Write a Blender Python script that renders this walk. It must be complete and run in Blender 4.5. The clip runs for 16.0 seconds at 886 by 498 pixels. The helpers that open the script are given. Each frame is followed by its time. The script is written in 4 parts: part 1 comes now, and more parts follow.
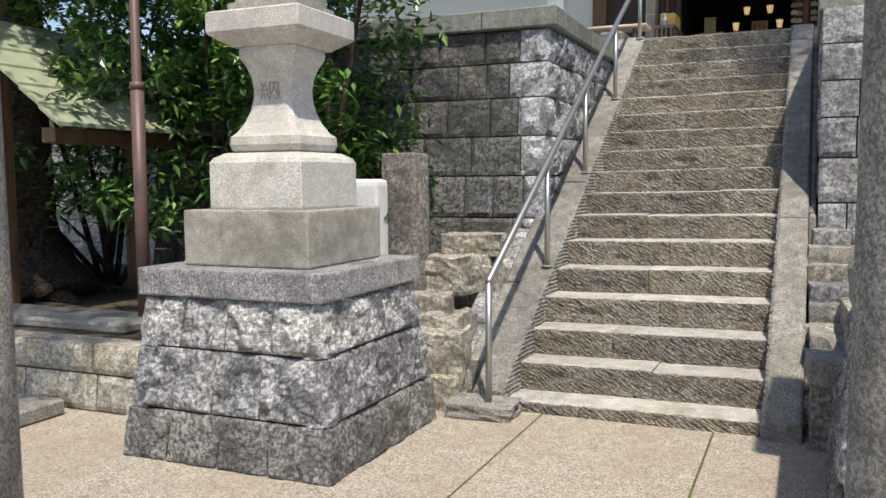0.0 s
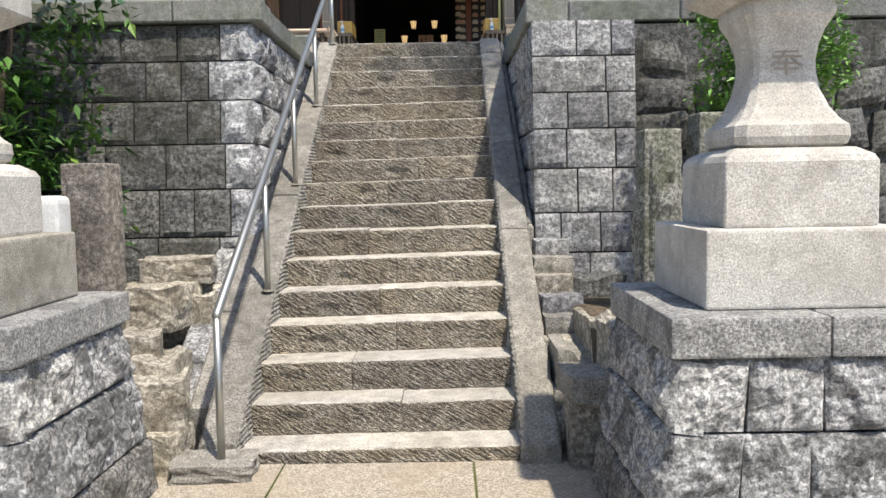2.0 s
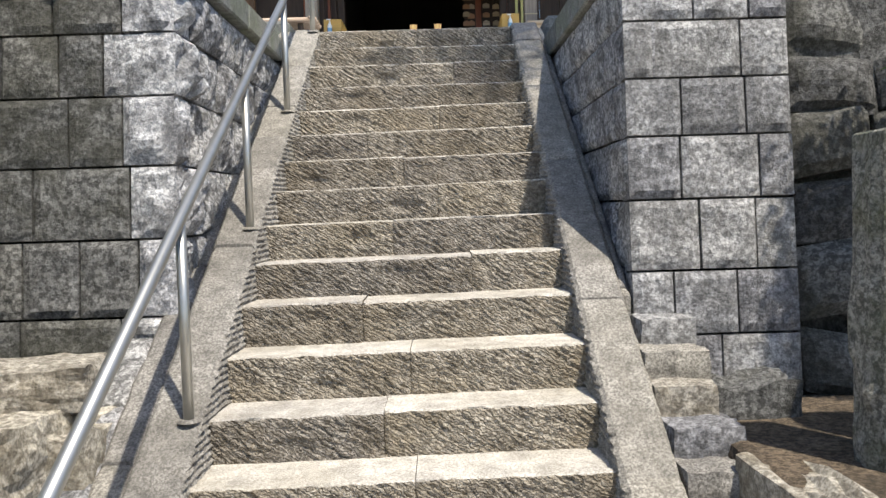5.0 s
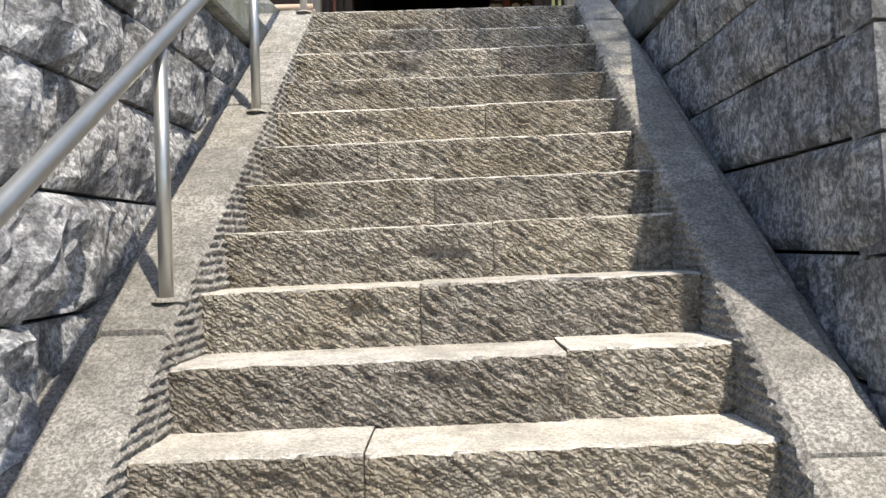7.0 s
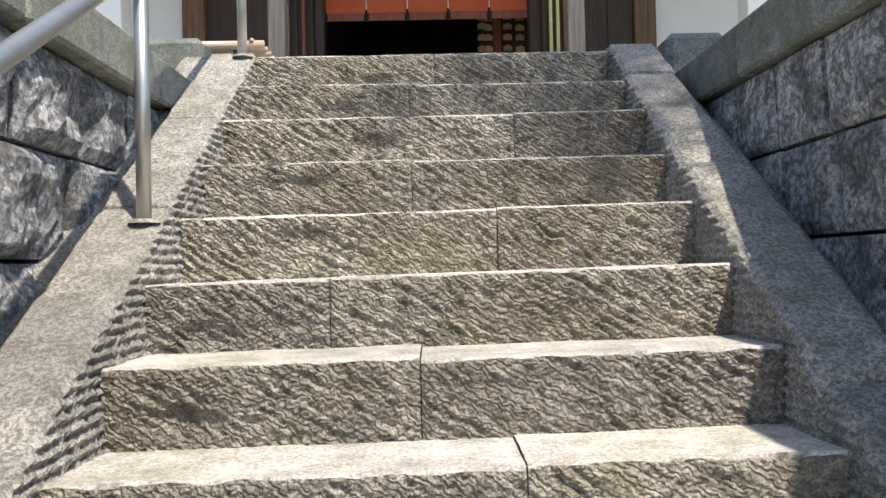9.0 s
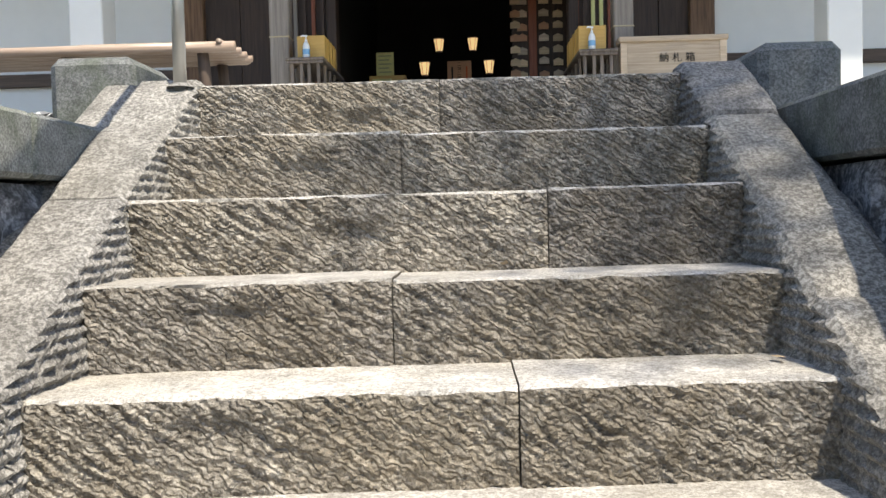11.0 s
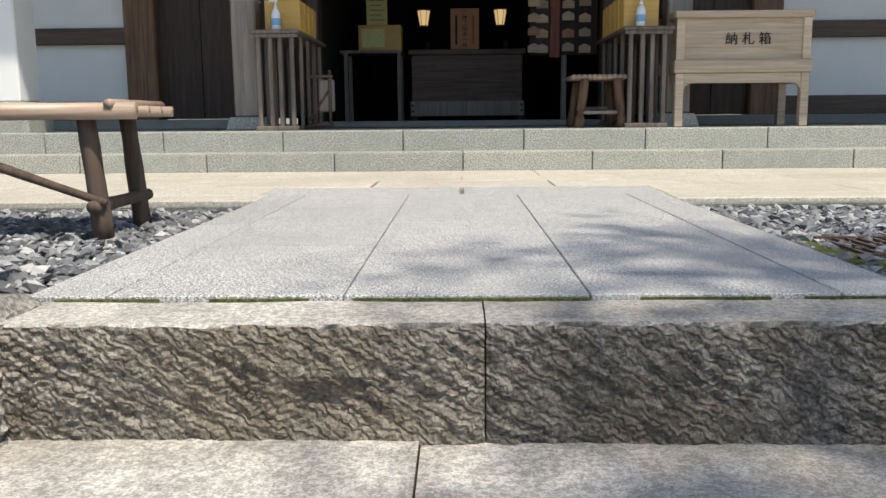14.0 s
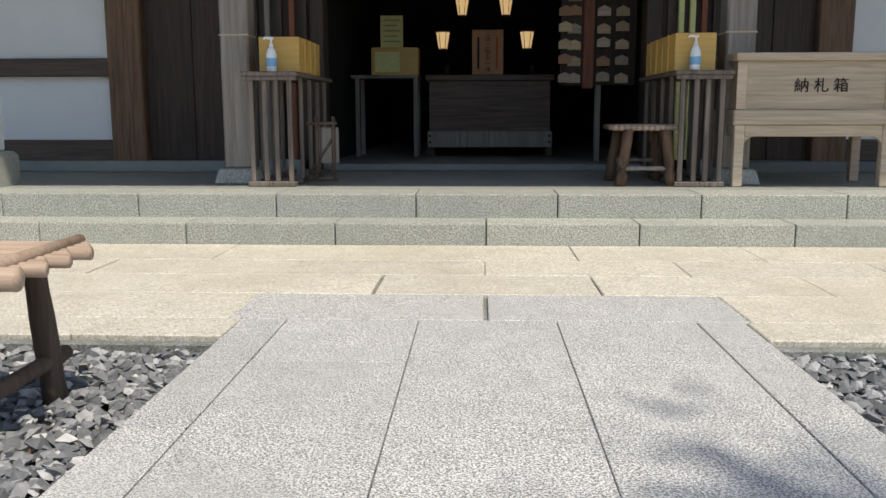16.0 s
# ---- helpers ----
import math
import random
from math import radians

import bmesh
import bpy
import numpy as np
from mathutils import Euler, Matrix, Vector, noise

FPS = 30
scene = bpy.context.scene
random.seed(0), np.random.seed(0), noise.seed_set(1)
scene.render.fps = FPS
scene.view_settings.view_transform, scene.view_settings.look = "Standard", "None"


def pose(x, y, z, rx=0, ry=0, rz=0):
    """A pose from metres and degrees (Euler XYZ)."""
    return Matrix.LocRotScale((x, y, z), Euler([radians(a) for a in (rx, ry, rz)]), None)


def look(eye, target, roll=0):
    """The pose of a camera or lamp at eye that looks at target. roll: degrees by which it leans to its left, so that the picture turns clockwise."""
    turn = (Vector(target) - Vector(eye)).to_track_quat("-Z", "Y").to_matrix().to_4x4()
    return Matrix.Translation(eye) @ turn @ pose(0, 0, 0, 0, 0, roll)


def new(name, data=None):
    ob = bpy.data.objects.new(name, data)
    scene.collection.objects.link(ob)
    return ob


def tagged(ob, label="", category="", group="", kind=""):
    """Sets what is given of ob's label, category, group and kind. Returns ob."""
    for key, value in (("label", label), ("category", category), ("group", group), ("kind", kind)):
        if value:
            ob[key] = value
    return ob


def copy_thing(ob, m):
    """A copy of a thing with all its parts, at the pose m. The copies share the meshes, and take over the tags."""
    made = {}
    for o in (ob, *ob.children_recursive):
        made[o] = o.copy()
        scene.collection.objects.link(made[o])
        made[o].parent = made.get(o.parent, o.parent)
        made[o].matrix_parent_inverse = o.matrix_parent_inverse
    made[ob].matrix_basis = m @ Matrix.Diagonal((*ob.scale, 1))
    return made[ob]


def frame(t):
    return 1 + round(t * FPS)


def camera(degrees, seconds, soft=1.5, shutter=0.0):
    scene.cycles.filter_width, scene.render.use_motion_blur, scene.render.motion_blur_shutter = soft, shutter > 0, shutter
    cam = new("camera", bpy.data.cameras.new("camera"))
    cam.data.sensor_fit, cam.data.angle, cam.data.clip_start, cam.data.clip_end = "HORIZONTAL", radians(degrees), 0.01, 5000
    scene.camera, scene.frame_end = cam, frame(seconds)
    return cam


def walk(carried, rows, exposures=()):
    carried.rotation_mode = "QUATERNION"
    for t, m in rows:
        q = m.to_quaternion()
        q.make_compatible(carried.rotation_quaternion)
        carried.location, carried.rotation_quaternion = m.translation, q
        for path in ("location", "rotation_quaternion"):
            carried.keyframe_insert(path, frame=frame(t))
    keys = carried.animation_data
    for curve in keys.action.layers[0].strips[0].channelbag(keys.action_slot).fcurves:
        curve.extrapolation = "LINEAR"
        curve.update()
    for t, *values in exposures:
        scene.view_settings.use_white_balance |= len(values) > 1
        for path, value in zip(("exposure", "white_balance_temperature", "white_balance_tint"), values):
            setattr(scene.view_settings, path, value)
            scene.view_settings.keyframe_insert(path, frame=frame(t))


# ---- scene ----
cam = camera(55.2, 16.0)
PATH = [
    (0, (1.775, -5.084, 1.485), (0.985, -3.254, 1.324), -0.4),
    (0.5, (1.503, -4.935, 1.502), (0.979, -3.011, 1.343), -0.1),
    (1, (1.356, -4.71, 1.52), (1.05, -2.74, 1.365), -0.3),
    (1.5, (1.254, -4.624, 1.545), (1.108, -2.634, 1.397), -0.3),
    (2, (1.174, -4.556, 1.521), (1.163, -2.561, 1.371), -1.0),
    (2.5, (1.118, -4.394, 1.473), (1.145, -2.422, 1.138), -1.8),
    (3, (1.134, -4.057, 1.513), (1.16, -2.095, 1.124), -2.1),
    (3.5, (1.081, -3.61, 1.573), (1.089, -1.626, 1.327), -1.0),
    (4, (1.027, -3.129, 1.591), (1.056, -1.138, 1.397), -1.2),
    (4.2, (1.015, -2.916, 1.597), (1.048, -0.924, 1.427), -1.8),
    (6.3, (0.827, -0.833, 1.646), (0.785, 1.165, 1.58), -0.7),
    (6.5, (0.811, -0.628, 1.633), (0.798, 1.37, 1.551), -0.7),
    (7, (0.795, -0.153, 1.686), (0.772, 1.846, 1.677), -1.6),
    (7.5, (0.76, 0.308, 1.745), (0.741, 2.307, 1.809), -1.5),
    (8, (0.764, 0.658, 1.819), (0.784, 2.657, 1.877), -1.6),
    (8.5, (0.771, 0.906, 1.979), (0.764, 2.906, 2.019), -1.7),
    (9, (0.762, 1.153, 2.152), (0.788, 3.153, 2.191), -1.3),
    (9.2, (0.771, 1.247, 2.164), (0.824, 3.246, 2.206), -1.2),
    (11.3, (0.875, 2.275, 2.767), (0.807, 4.268, 2.607), -1.5),
    (11.5, (0.869, 2.382, 2.837), (0.813, 4.37, 2.626), -1.3),
    (12, (0.881, 2.62, 2.961), (0.856, 4.609, 2.754), -0.8),
    (12.5, (0.845, 2.824, 3.067), (0.781, 4.811, 2.857), -1.18),
    (13, (0.808, 3.034, 3.203), (0.802, 5.017, 2.939), -0.5),
    (13.5, (0.807, 3.267, 3.337), (0.811, 5.246, 3.045), -0.45),
    (14, (0.751, 3.56, 3.409), (0.71, 5.536, 3.102), -0.5),
    (14.5, (0.773, 3.747, 3.484), (0.752, 5.723, 3.177), -1.0),
    (15, (0.796, 3.938, 3.607), (0.727, 5.913, 3.299), -1.1),
    (15.5, (0.744, 4.166, 3.709), (0.656, 6.142, 3.413), -0.5),
    (16, (0.732, 4.384, 3.758), (0.648, 6.357, 3.439), -0.1),
]
EXPOSURES = [(0, 0.12), (1.5, 0.38), (4, 0.38), (7, 0.66), (9, 0.64), (12, 0.48), (13, 0.32), (14, 0.08), (16, -0.03)]
walk(cam, [(t, look(eye, target, roll)) for t, eye, target, roll in PATH], EXPOSURES)

# ---- world, sun ----
SUN = Vector((0.3, -0.42, 1.0)).normalized()
world = bpy.data.worlds.new("sky")
scene.world = world
world.use_nodes = True
wn = world.node_tree.nodes
sky = wn.new("ShaderNodeTexSky")
sky.sky_type = "NISHITA"
sky.sun_disc = False
sky.sun_elevation = math.asin(SUN.z)
sky.sun_rotation = math.atan2(SUN.x, SUN.y)
wn["Background"].inputs[1].default_value = 0.15
world.node_tree.links.new(sky.outputs[0], wn["Background"].inputs[0])
sun_data = bpy.data.lights.new("sun", "SUN")
sun_data.energy = 4.8
sun_data.angle = radians(1.0)
sun_data.color = (1.0, 0.92, 0.79)
sun_ob = new("sun", sun_data)
sun_ob.matrix_world = look(SUN * 30, (0, 0, 0))


# ---- materials ----
def mat(name):
    m = bpy.data.materials.new(name)
    m.use_nodes = True
    n = m.node_tree.nodes
    return m, n, m.node_tree.links, n["Principled BSDF"]


def ramp(n, stops):
    r = n.new("ShaderNodeValToRGB")
    e = r.color_ramp.elements
    while len(e) < len(stops):
        e.new(0.5)
    for k, (p, c) in enumerate(stops):
        e[k].position, e[k].color = p, (*c, 1)
    return r


def noise_tex(n, l, co, scale, detail=6, rough=0.6, dist=0.0):
    t = n.new("ShaderNodeTexNoise")
    t.inputs["Scale"].default_value = scale
    t.inputs["Detail"].default_value = detail
    t.inputs["Roughness"].default_value = rough
    t.inputs["Distortion"].default_value = dist
    l.new(co, t.inputs["Vector"])
    return t


def mixc(n, l, kind, fac, a, b):
    x = n.new("ShaderNodeMix")
    x.data_type = "RGBA"
    x.blend_type = kind
    if isinstance(fac, float):
        x.inputs[0].default_value = fac
    else:
        l.new(fac, x.inputs[0])
    for sock, v in ((x.inputs[6], a), (x.inputs[7], b)):
        if isinstance(v, tuple):
            sock.default_value = (*v, 1)
        else:
            l.new(v, sock)
    return x.outputs[2]


def stone(name, dark, light, grain=90.0, stain=3.0, bump=0.4, rough=0.85, speck=0.35, stain_col=(0.1, 0.1, 0.09), stain_amt=0.5, chisel=0.0, vary=0.25, pit=0.0):
    m, n, l, b = mat(name)
    tc = n.new("ShaderNodeTexCoord")
    co = tc.outputs["Object"]
    g = noise_tex(n, l, co, grain, 3, 0.7)
    base = ramp(n, [(0.43, dark), (0.57, light)])
    l.new(g.outputs[0], base.inputs[0])
    s = noise_tex(n, l, co, stain, 8, 0.65, 0.4)
    sr = ramp(n, [(0.46, (0, 0, 0)), (0.6, (stain_amt,) * 3)])
    l.new(s.outputs[0], sr.inputs[0])
    c = mixc(n, l, "MIX", sr.outputs[0], base.outputs[0], stain_col)
    med = noise_tex(n, l, co, stain * 6, 5, 0.6)
    fine = noise_tex(n, l, co, grain * 2.7, 2, 0.6)
    fr = ramp(n, [(0.36, (0.72,) * 3), (0.5, (1.0,) * 3), (0.66, (1.22,) * 3)])
    l.new(fine.outputs[0], fr.inputs[0])
    c = mixc(n, l, "MULTIPLY", 1.0, c, fr.outputs[0])
    mr = ramp(n, [(0.3, (1 - speck,) * 3), (0.7, (1 + speck * 0.4,) * 3)])
    l.new(med.outputs[0], mr.inputs[0])
    c = mixc(n, l, "MULTIPLY", 1.0, c, mr.outputs[0])
    oi = n.new("ShaderNodeObjectInfo")
    vr = ramp(n, [(0, (1 - vary, 1 - vary, 1 - vary * 0.9)), (0.5, (1, 1, 1)), (1, (1 + vary * 0.5, 1 + vary * 0.45, 1 + vary * 0.3))])
    l.new(oi.outputs["Random"], vr.inputs[0])
    c = mixc(n, l, "MULTIPLY", 1.0, c, vr.outputs[0])
    l.new(c, b.inputs["Base Color"])
    b.inputs["Roughness"].default_value = rough
    b.inputs["Specular IOR Level"].default_value = 0.25
    bp = n.new("ShaderNodeBump")
    bp.inputs["Strength"].default_value = bump
    bp.inputs["Distance"].default_value = 0.012 + 0.018 * (bump > 0.75)
    hgt = noise_tex(n, l, co, grain * 0.45, 8, 0.72)
    out = hgt.outputs[0]
    if chisel:
        mp = n.new("ShaderNodeMapping")
        mp.inputs["Rotation"].default_value = (0, radians(-31.5), 0)
        l.new(co, mp.inputs["Vector"])
        w = n.new("ShaderNodeTexWave")
        w.bands_direction = "Z"
        w.inputs["Scale"].default_value = 20.0
        w.inputs["Distortion"].default_value = 9.0
        w.inputs["Detail"].default_value = 3.0
        w.inputs["Detail Scale"].default_value = 2.2
        l.new(mp.outputs[0], w.inputs["Vector"])
        ad = n.new("ShaderNodeMath")
        ad.operation = "MULTIPLY_ADD"
        ad.inputs[1].default_value = chisel
        l.new(w.outputs[1], ad.inputs[0])
        l.new(out, ad.inputs[2])
        out = ad.outputs[0]
    l.new(out, bp.inputs["Height"])
    l.new(bp.outputs[0], b.inputs["Normal"])
    return m


def wood(name, dark, light, axis="Z", rough=0.6, scale=14.0, vary=0.15):
    m, n, l, b = mat(name)
    tc = n.new("ShaderNodeTexCoord")
    mp = n.new("ShaderNodeMapping")
    s = {"X": (0.6, 12, 12), "Y": (12, 0.6, 12), "Z": (12, 12, 0.6)}[axis]
    mp.inputs["Scale"].default_value = s
    l.new(tc.outputs["Object"], mp.inputs["Vector"])
    g = noise_tex(n, l, mp.outputs[0], scale * 0.25, 6, 0.65, 0.6)
    r = ramp(n, [(0.3, dark), (0.7, light)])
    l.new(g.outputs[0], r.inputs[0])
    oi = n.new("ShaderNodeObjectInfo")
    vr = ramp(n, [(0, (1 - vary,) * 3), (1, (1 + vary,) * 3)])
    l.new(oi.outputs["Random"], vr.inputs[0])
    l.new(mixc(n, l, "MULTIPLY", 1.0, r.outputs[0], vr.outputs[0]), b.inputs["Base Color"])
    b.inputs["Roughness"].default_value = rough
    bp = n.new("ShaderNodeBump")
    bp.inputs["Strength"].default_value = 0.25
    bp.inputs["Distance"].default_value = 0.004
    l.new(g.outputs[0], bp.inputs["Height"])
    l.new(bp.outputs[0], b.inputs["Normal"])
    return m


def plain(name, col, rough=0.5, metal=0.0, noise_amt=0.12, scale=6.0, emit=0.0):
    m, n, l, b = mat(name)
    tc = n.new("ShaderNodeTexCoord")
    g = noise_tex(n, l, tc.outputs["Object"], scale, 6, 0.6)
    r = ramp(n, [(0.3, tuple(c * (1 - noise_amt) for c in col)), (0.7, tuple(min(1, c * (1 + noise_amt)) for c in col))])
    l.new(g.outputs[0], r.inputs[0])
    l.new(r.outputs[0], b.inputs["Base Color"])
    b.inputs["Roughness"].default_value = rough
    b.inputs["Metallic"].default_value = metal
    if emit:
        b.inputs["Emission Color"].default_value = (*col, 1)
        b.inputs["Emission Strength"].default_value = emit
    return m


def island(name, cols, rough=0.8, scale=60.0, sheen=0.0):
    """Colours by piece, for leaves and gravel."""
    m, n, l, b = mat(name)
    ge = n.new("ShaderNodeNewGeometry")
    r = ramp(n, cols)
    l.new(ge.outputs["Random Per Island"], r.inputs[0])
    tc = n.new("ShaderNodeTexCoord")
    g = noise_tex(n, l, tc.outputs["Object"], scale, 4, 0.6)
    gr = ramp(n, [(0.3, (0.75,) * 3), (0.7, (1.15,) * 3)])
    l.new(g.outputs[0], gr.inputs[0])
    l.new(mixc(n, l, "MULTIPLY", 1.0, r.outputs[0], gr.outputs[0]), b.inputs["Base Color"])
    b.inputs["Roughness"].default_value = rough
    if sheen:
        b.inputs["Transmission Weight"].default_value = 0.0
        b.inputs["Subsurface Weight"].default_value = 0.0
    return m


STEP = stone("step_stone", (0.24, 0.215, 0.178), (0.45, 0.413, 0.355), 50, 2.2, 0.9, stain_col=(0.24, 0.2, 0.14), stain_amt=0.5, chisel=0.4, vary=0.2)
# Treads worn smoother; their paler tone also carries the sun falling on them.
STEPTOP = stone("worn_sunlit_tread", (0.4, 0.375, 0.335), (0.64, 0.61, 0.56), 90, 1.6, 0.5, stain_col=(0.3, 0.27, 0.21), stain_amt=0.4, vary=0.12)
STRING = stone("kerb_stone", (0.19, 0.18, 0.162), (0.42, 0.4, 0.365), 90, 2.0, 0.7, stain_col=(0.16, 0.15, 0.13), stain_amt=0.5, vary=0.24)
WALLDARK = stone("wall_stone_dark", (0.08, 0.08, 0.078), (0.21, 0.21, 0.205), 36, 2.4, 0.9, stain_col=(0.06, 0.06, 0.05), stain_amt=0.75, vary=0.3)
WALLGREY = stone("wall_stone_grey", (0.24, 0.24, 0.245), (0.52, 0.52, 0.53), 36, 2.4, 1.0, stain_col=(0.12, 0.12, 0.12), stain_amt=0.6, vary=0.3)
QUOIN = stone("quoin_stone", (0.34, 0.35, 0.37), (0.72, 0.72, 0.73), 45, 6.0, 1.0, stain_col=(0.13, 0.13, 0.135), stain_amt=0.75, vary=0.15)
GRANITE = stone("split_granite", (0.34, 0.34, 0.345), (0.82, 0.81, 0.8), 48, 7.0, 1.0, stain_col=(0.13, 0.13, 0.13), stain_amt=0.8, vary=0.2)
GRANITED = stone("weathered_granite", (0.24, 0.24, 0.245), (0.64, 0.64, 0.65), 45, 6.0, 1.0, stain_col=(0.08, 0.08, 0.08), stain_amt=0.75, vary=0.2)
GRANITEDK = stone("dark_granite", (0.14, 0.135, 0.13), (0.4, 0.39, 0.38), 45, 5.0, 1.0, stain_col=(0.09, 0.085, 0.075), stain_amt=0.7, vary=0.2)
POSTG = stone("grey_post_stone", (0.16, 0.16, 0.145), (0.44, 0.43, 0.39), 45, 3.0, 1.0, stain_col=(0.13, 0.14, 0.08), stain_amt=0.65, vary=0.1)
SLABST = stone("slab_granite", (0.26, 0.26, 0.26), (0.56, 0.55, 0.54), 75, 5.0, 0.8, stain_col=(0.15, 0.15, 0.15), stain_amt=0.6, vary=0.1)
LANTERN = stone("lantern_granite", (0.47, 0.445, 0.405), (0.72, 0.695, 0.65), 130, 3.0, 0.5, stain_col=(0.34, 0.31, 0.27), stain_amt=0.45, speck=0.15, vary=0.06)
LANTERN2 = stone("lantern_granite_stained", (0.27, 0.25, 0.21), (0.5, 0.47, 0.42), 140, 3.0, 0.35, stain_col=(0.17, 0.16, 0.12), stain_amt=0.6, speck=0.25, vary=0.08)
WHITEST = stone("white_granite", (0.6, 0.6, 0.6), (0.82, 0.82, 0.82), 150, 4.0, 0.2, stain_col=(0.5, 0.5, 0.5), stain_amt=0.4, speck=0.1)
POSTST = stone("post_stone", (0.17, 0.155, 0.14), (0.36, 0.325, 0.29), 40, 4.0, 1.0, stain_col=(0.12, 0.1, 0.09), stain_amt=0.5)
ROCK = stone("rockery_stone", (0.33, 0.3, 0.25), (0.62, 0.58, 0.5), 35, 3.0, 1.0, stain_col=(0.2, 0.17, 0.12), stain_amt=0.6, vary=0.25)
CAP = stone("cap_stone", (0.16, 0.165, 0.155), (0.3, 0.305, 0.29), 130, 3.0, 0.3, stain_col=(0.13, 0.15, 0.1), stain_amt=0.6)
AGG = stone("aggregate_concrete", (0.24, 0.205, 0.16), (0.56, 0.505, 0.428), 100, 1.5, 0.7, stain_col=(0.36, 0.29, 0.22), stain_amt=0.45, speck=0.15, vary=0.06)
PAVE = stone("path_granite", (0.16, 0.16, 0.157), (0.72, 0.715, 0.695), 210, 1.6, 0.12, rough=0.6, stain_col=(0.4, 0.4, 0.39), stain_amt=0.5, speck=0.1, vary=0.06)
BEIGE = stone("terrace_slab", (0.42, 0.39, 0.32), (0.64, 0.605, 0.525), 110, 1.3, 0.15, rough=0.7, stain_col=(0.42, 0.38, 0.3), stain_amt=0.4, speck=0.1, vary=0.08)
KERB = stone("porch_kerb", (0.24, 0.245, 0.215), (0.5, 0.505, 0.45), 120, 2.0, 0.12, rough=0.6, stain_col=(0.3, 0.32, 0.28), stain_amt=0.4, speck=0.1, vary=0.08)
PORCHF = stone("porch_floor", (0.2, 0.21, 0.2), (0.32, 0.33, 0.31), 150, 1.0, 0.1, rough=0.6, stain_col=(0.2, 0.2, 0.19), stain_amt=0.4, speck=0.1)
SOIL = stone("soil", (0.09, 0.07, 0.05), (0.22, 0.17, 0.12), 40, 2.0, 1.0, stain_col=(0.06, 0.05, 0.035), stain_amt=0.6)
MOSS = stone("moss", (0.09, 0.11, 0.03), (0.2, 0.22, 0.07), 120, 5.0, 0.8, stain_col=(0.1, 0.09, 0.05), stain_amt=0.5)
DARKWOOD = wood("dark_wood", (0.02, 0.011, 0.007), (0.07, 0.04, 0.026))
BROWNWOOD = wood("brown_wood", (0.065, 0.034, 0.017), (0.2, 0.112, 0.06))
BEAMX = wood("beam_wood", (0.05, 0.034, 0.025), (0.14, 0.095, 0.07), "X")
GREYWOOD = wood("weathered_wood", (0.16, 0.135, 0.115), (0.32, 0.28, 0.24))
TABLEW = wood("table_wood", (0.075, 0.058, 0.046), (0.24, 0.195, 0.16))
CHESTW = wood("chest_wood", (0.055, 0.035, 0.026), (0.165, 0.105, 0.077), "X")
PALEW = wood("pale_wood", (0.38, 0.29, 0.2), (0.64, 0.52, 0.39), "X")
YELLOWW = wood("yellow_wood", (0.56, 0.34, 0.08), (0.68, 0.43, 0.12), "X", 0.45)
EMA = wood("plaque_wood", (0.5, 0.36, 0.2), (0.68, 0.52, 0.33), "X", 0.6, vary=0.3)
REDW = wood("red_wood", (0.17, 0.05, 0.025), (0.34, 0.11, 0.055))
BAMBOO = wood("bamboo", (0.27, 0.19, 0.13), (0.5, 0.38, 0.29), "X", 0.4)
LEGW = wood("rough_log", (0.05, 0.034, 0.025), (0.13, 0.09, 0.065), "Z", 0.85)
WHITEP = plain("white_plaster", (0.78, 0.79, 0.78), 0.9, 0, 0.03, 3)
STEEL = plain("rail_steel", (0.44, 0.44, 0.42), 0.36, 0.85, 0.08, 9)
BROWNP = plain("brown_painted_steel", (0.12, 0.07, 0.06), 0.5, 0, 0.12, 5)
BLACK = plain("interior_shade", (0.012, 0.012, 0.013), 0.9, 0, 0.2, 3)
INK = plain("ink", (0.012, 0.011, 0.01), 0.8, 0, 0.05)
CARVE = plain("carved_groove", (0.3, 0.26, 0.22), 0.9, 0, 0.1)
COPPER = plain("green_copper", (0.3, 0.33, 0.22), 0.75, 0, 0.2, 8)
BOTTLE = plain("bottle_plastic", (0.82, 0.84, 0.86), 0.3, 0, 0.02)
LABEL = plain("bottle_label", (0.2, 0.42, 0.66), 0.5, 0, 0.05)
GLOW = plain("lantern_paper", (1.0, 0.66, 0.3), 0.7, 0, 0.05, 20, 0.55)
PAPER = plain("yellow_paper", (0.7, 0.68, 0.3), 0.8, 0, 0.1, 30)
BOARD = plain("notice_board", (0.46, 0.25, 0.14), 0.7, 0, 0.08, 12)
REDCLOTH = plain("red_cloth", (0.5, 0.1, 0.035), 0.8, 0, 0.1, 6)
IRON = plain("rusty_iron", (0.13, 0.09, 0.065), 0.7, 0.4, 0.25, 40)
ROPE = plain("straw_rope", (0.5, 0.42, 0.28), 0.9, 0, 0.15, 80)
BARK = stone("bark", (0.03, 0.022, 0.016), (0.1, 0.075, 0.055), 25, 6, 1.0, stain_col=(0.03, 0.025, 0.02))
LEAF = island("leaf", [(0, (0.02, 0.06, 0.014)), (0.5, (0.05, 0.12, 0.022)), (0.85, (0.1, 0.21, 0.04)), (1, (0.2, 0.31, 0.06))], 0.32, 40)
FERN = island("cypress_leaf", [(0, (0.05, 0.14, 0.02)), (1, (0.18, 0.36, 0.06))], 0.5, 40)
GRAVEL = island("gravel_stones", [(0, (0.08, 0.085, 0.09)), (0.6, (0.2, 0.205, 0.21)), (0.9, (0.36, 0.36, 0.36)), (1, (0.55, 0.54, 0.52))], 0.75, 60)


# ---- builders ----
def thing(name, label="", category="", group="", kind="", at=(0, 0, 0)):
    ob = new(name)
    ob.empty_display_size = 0.1
    ob.location = at
    return tagged(ob, label, category, group, kind)


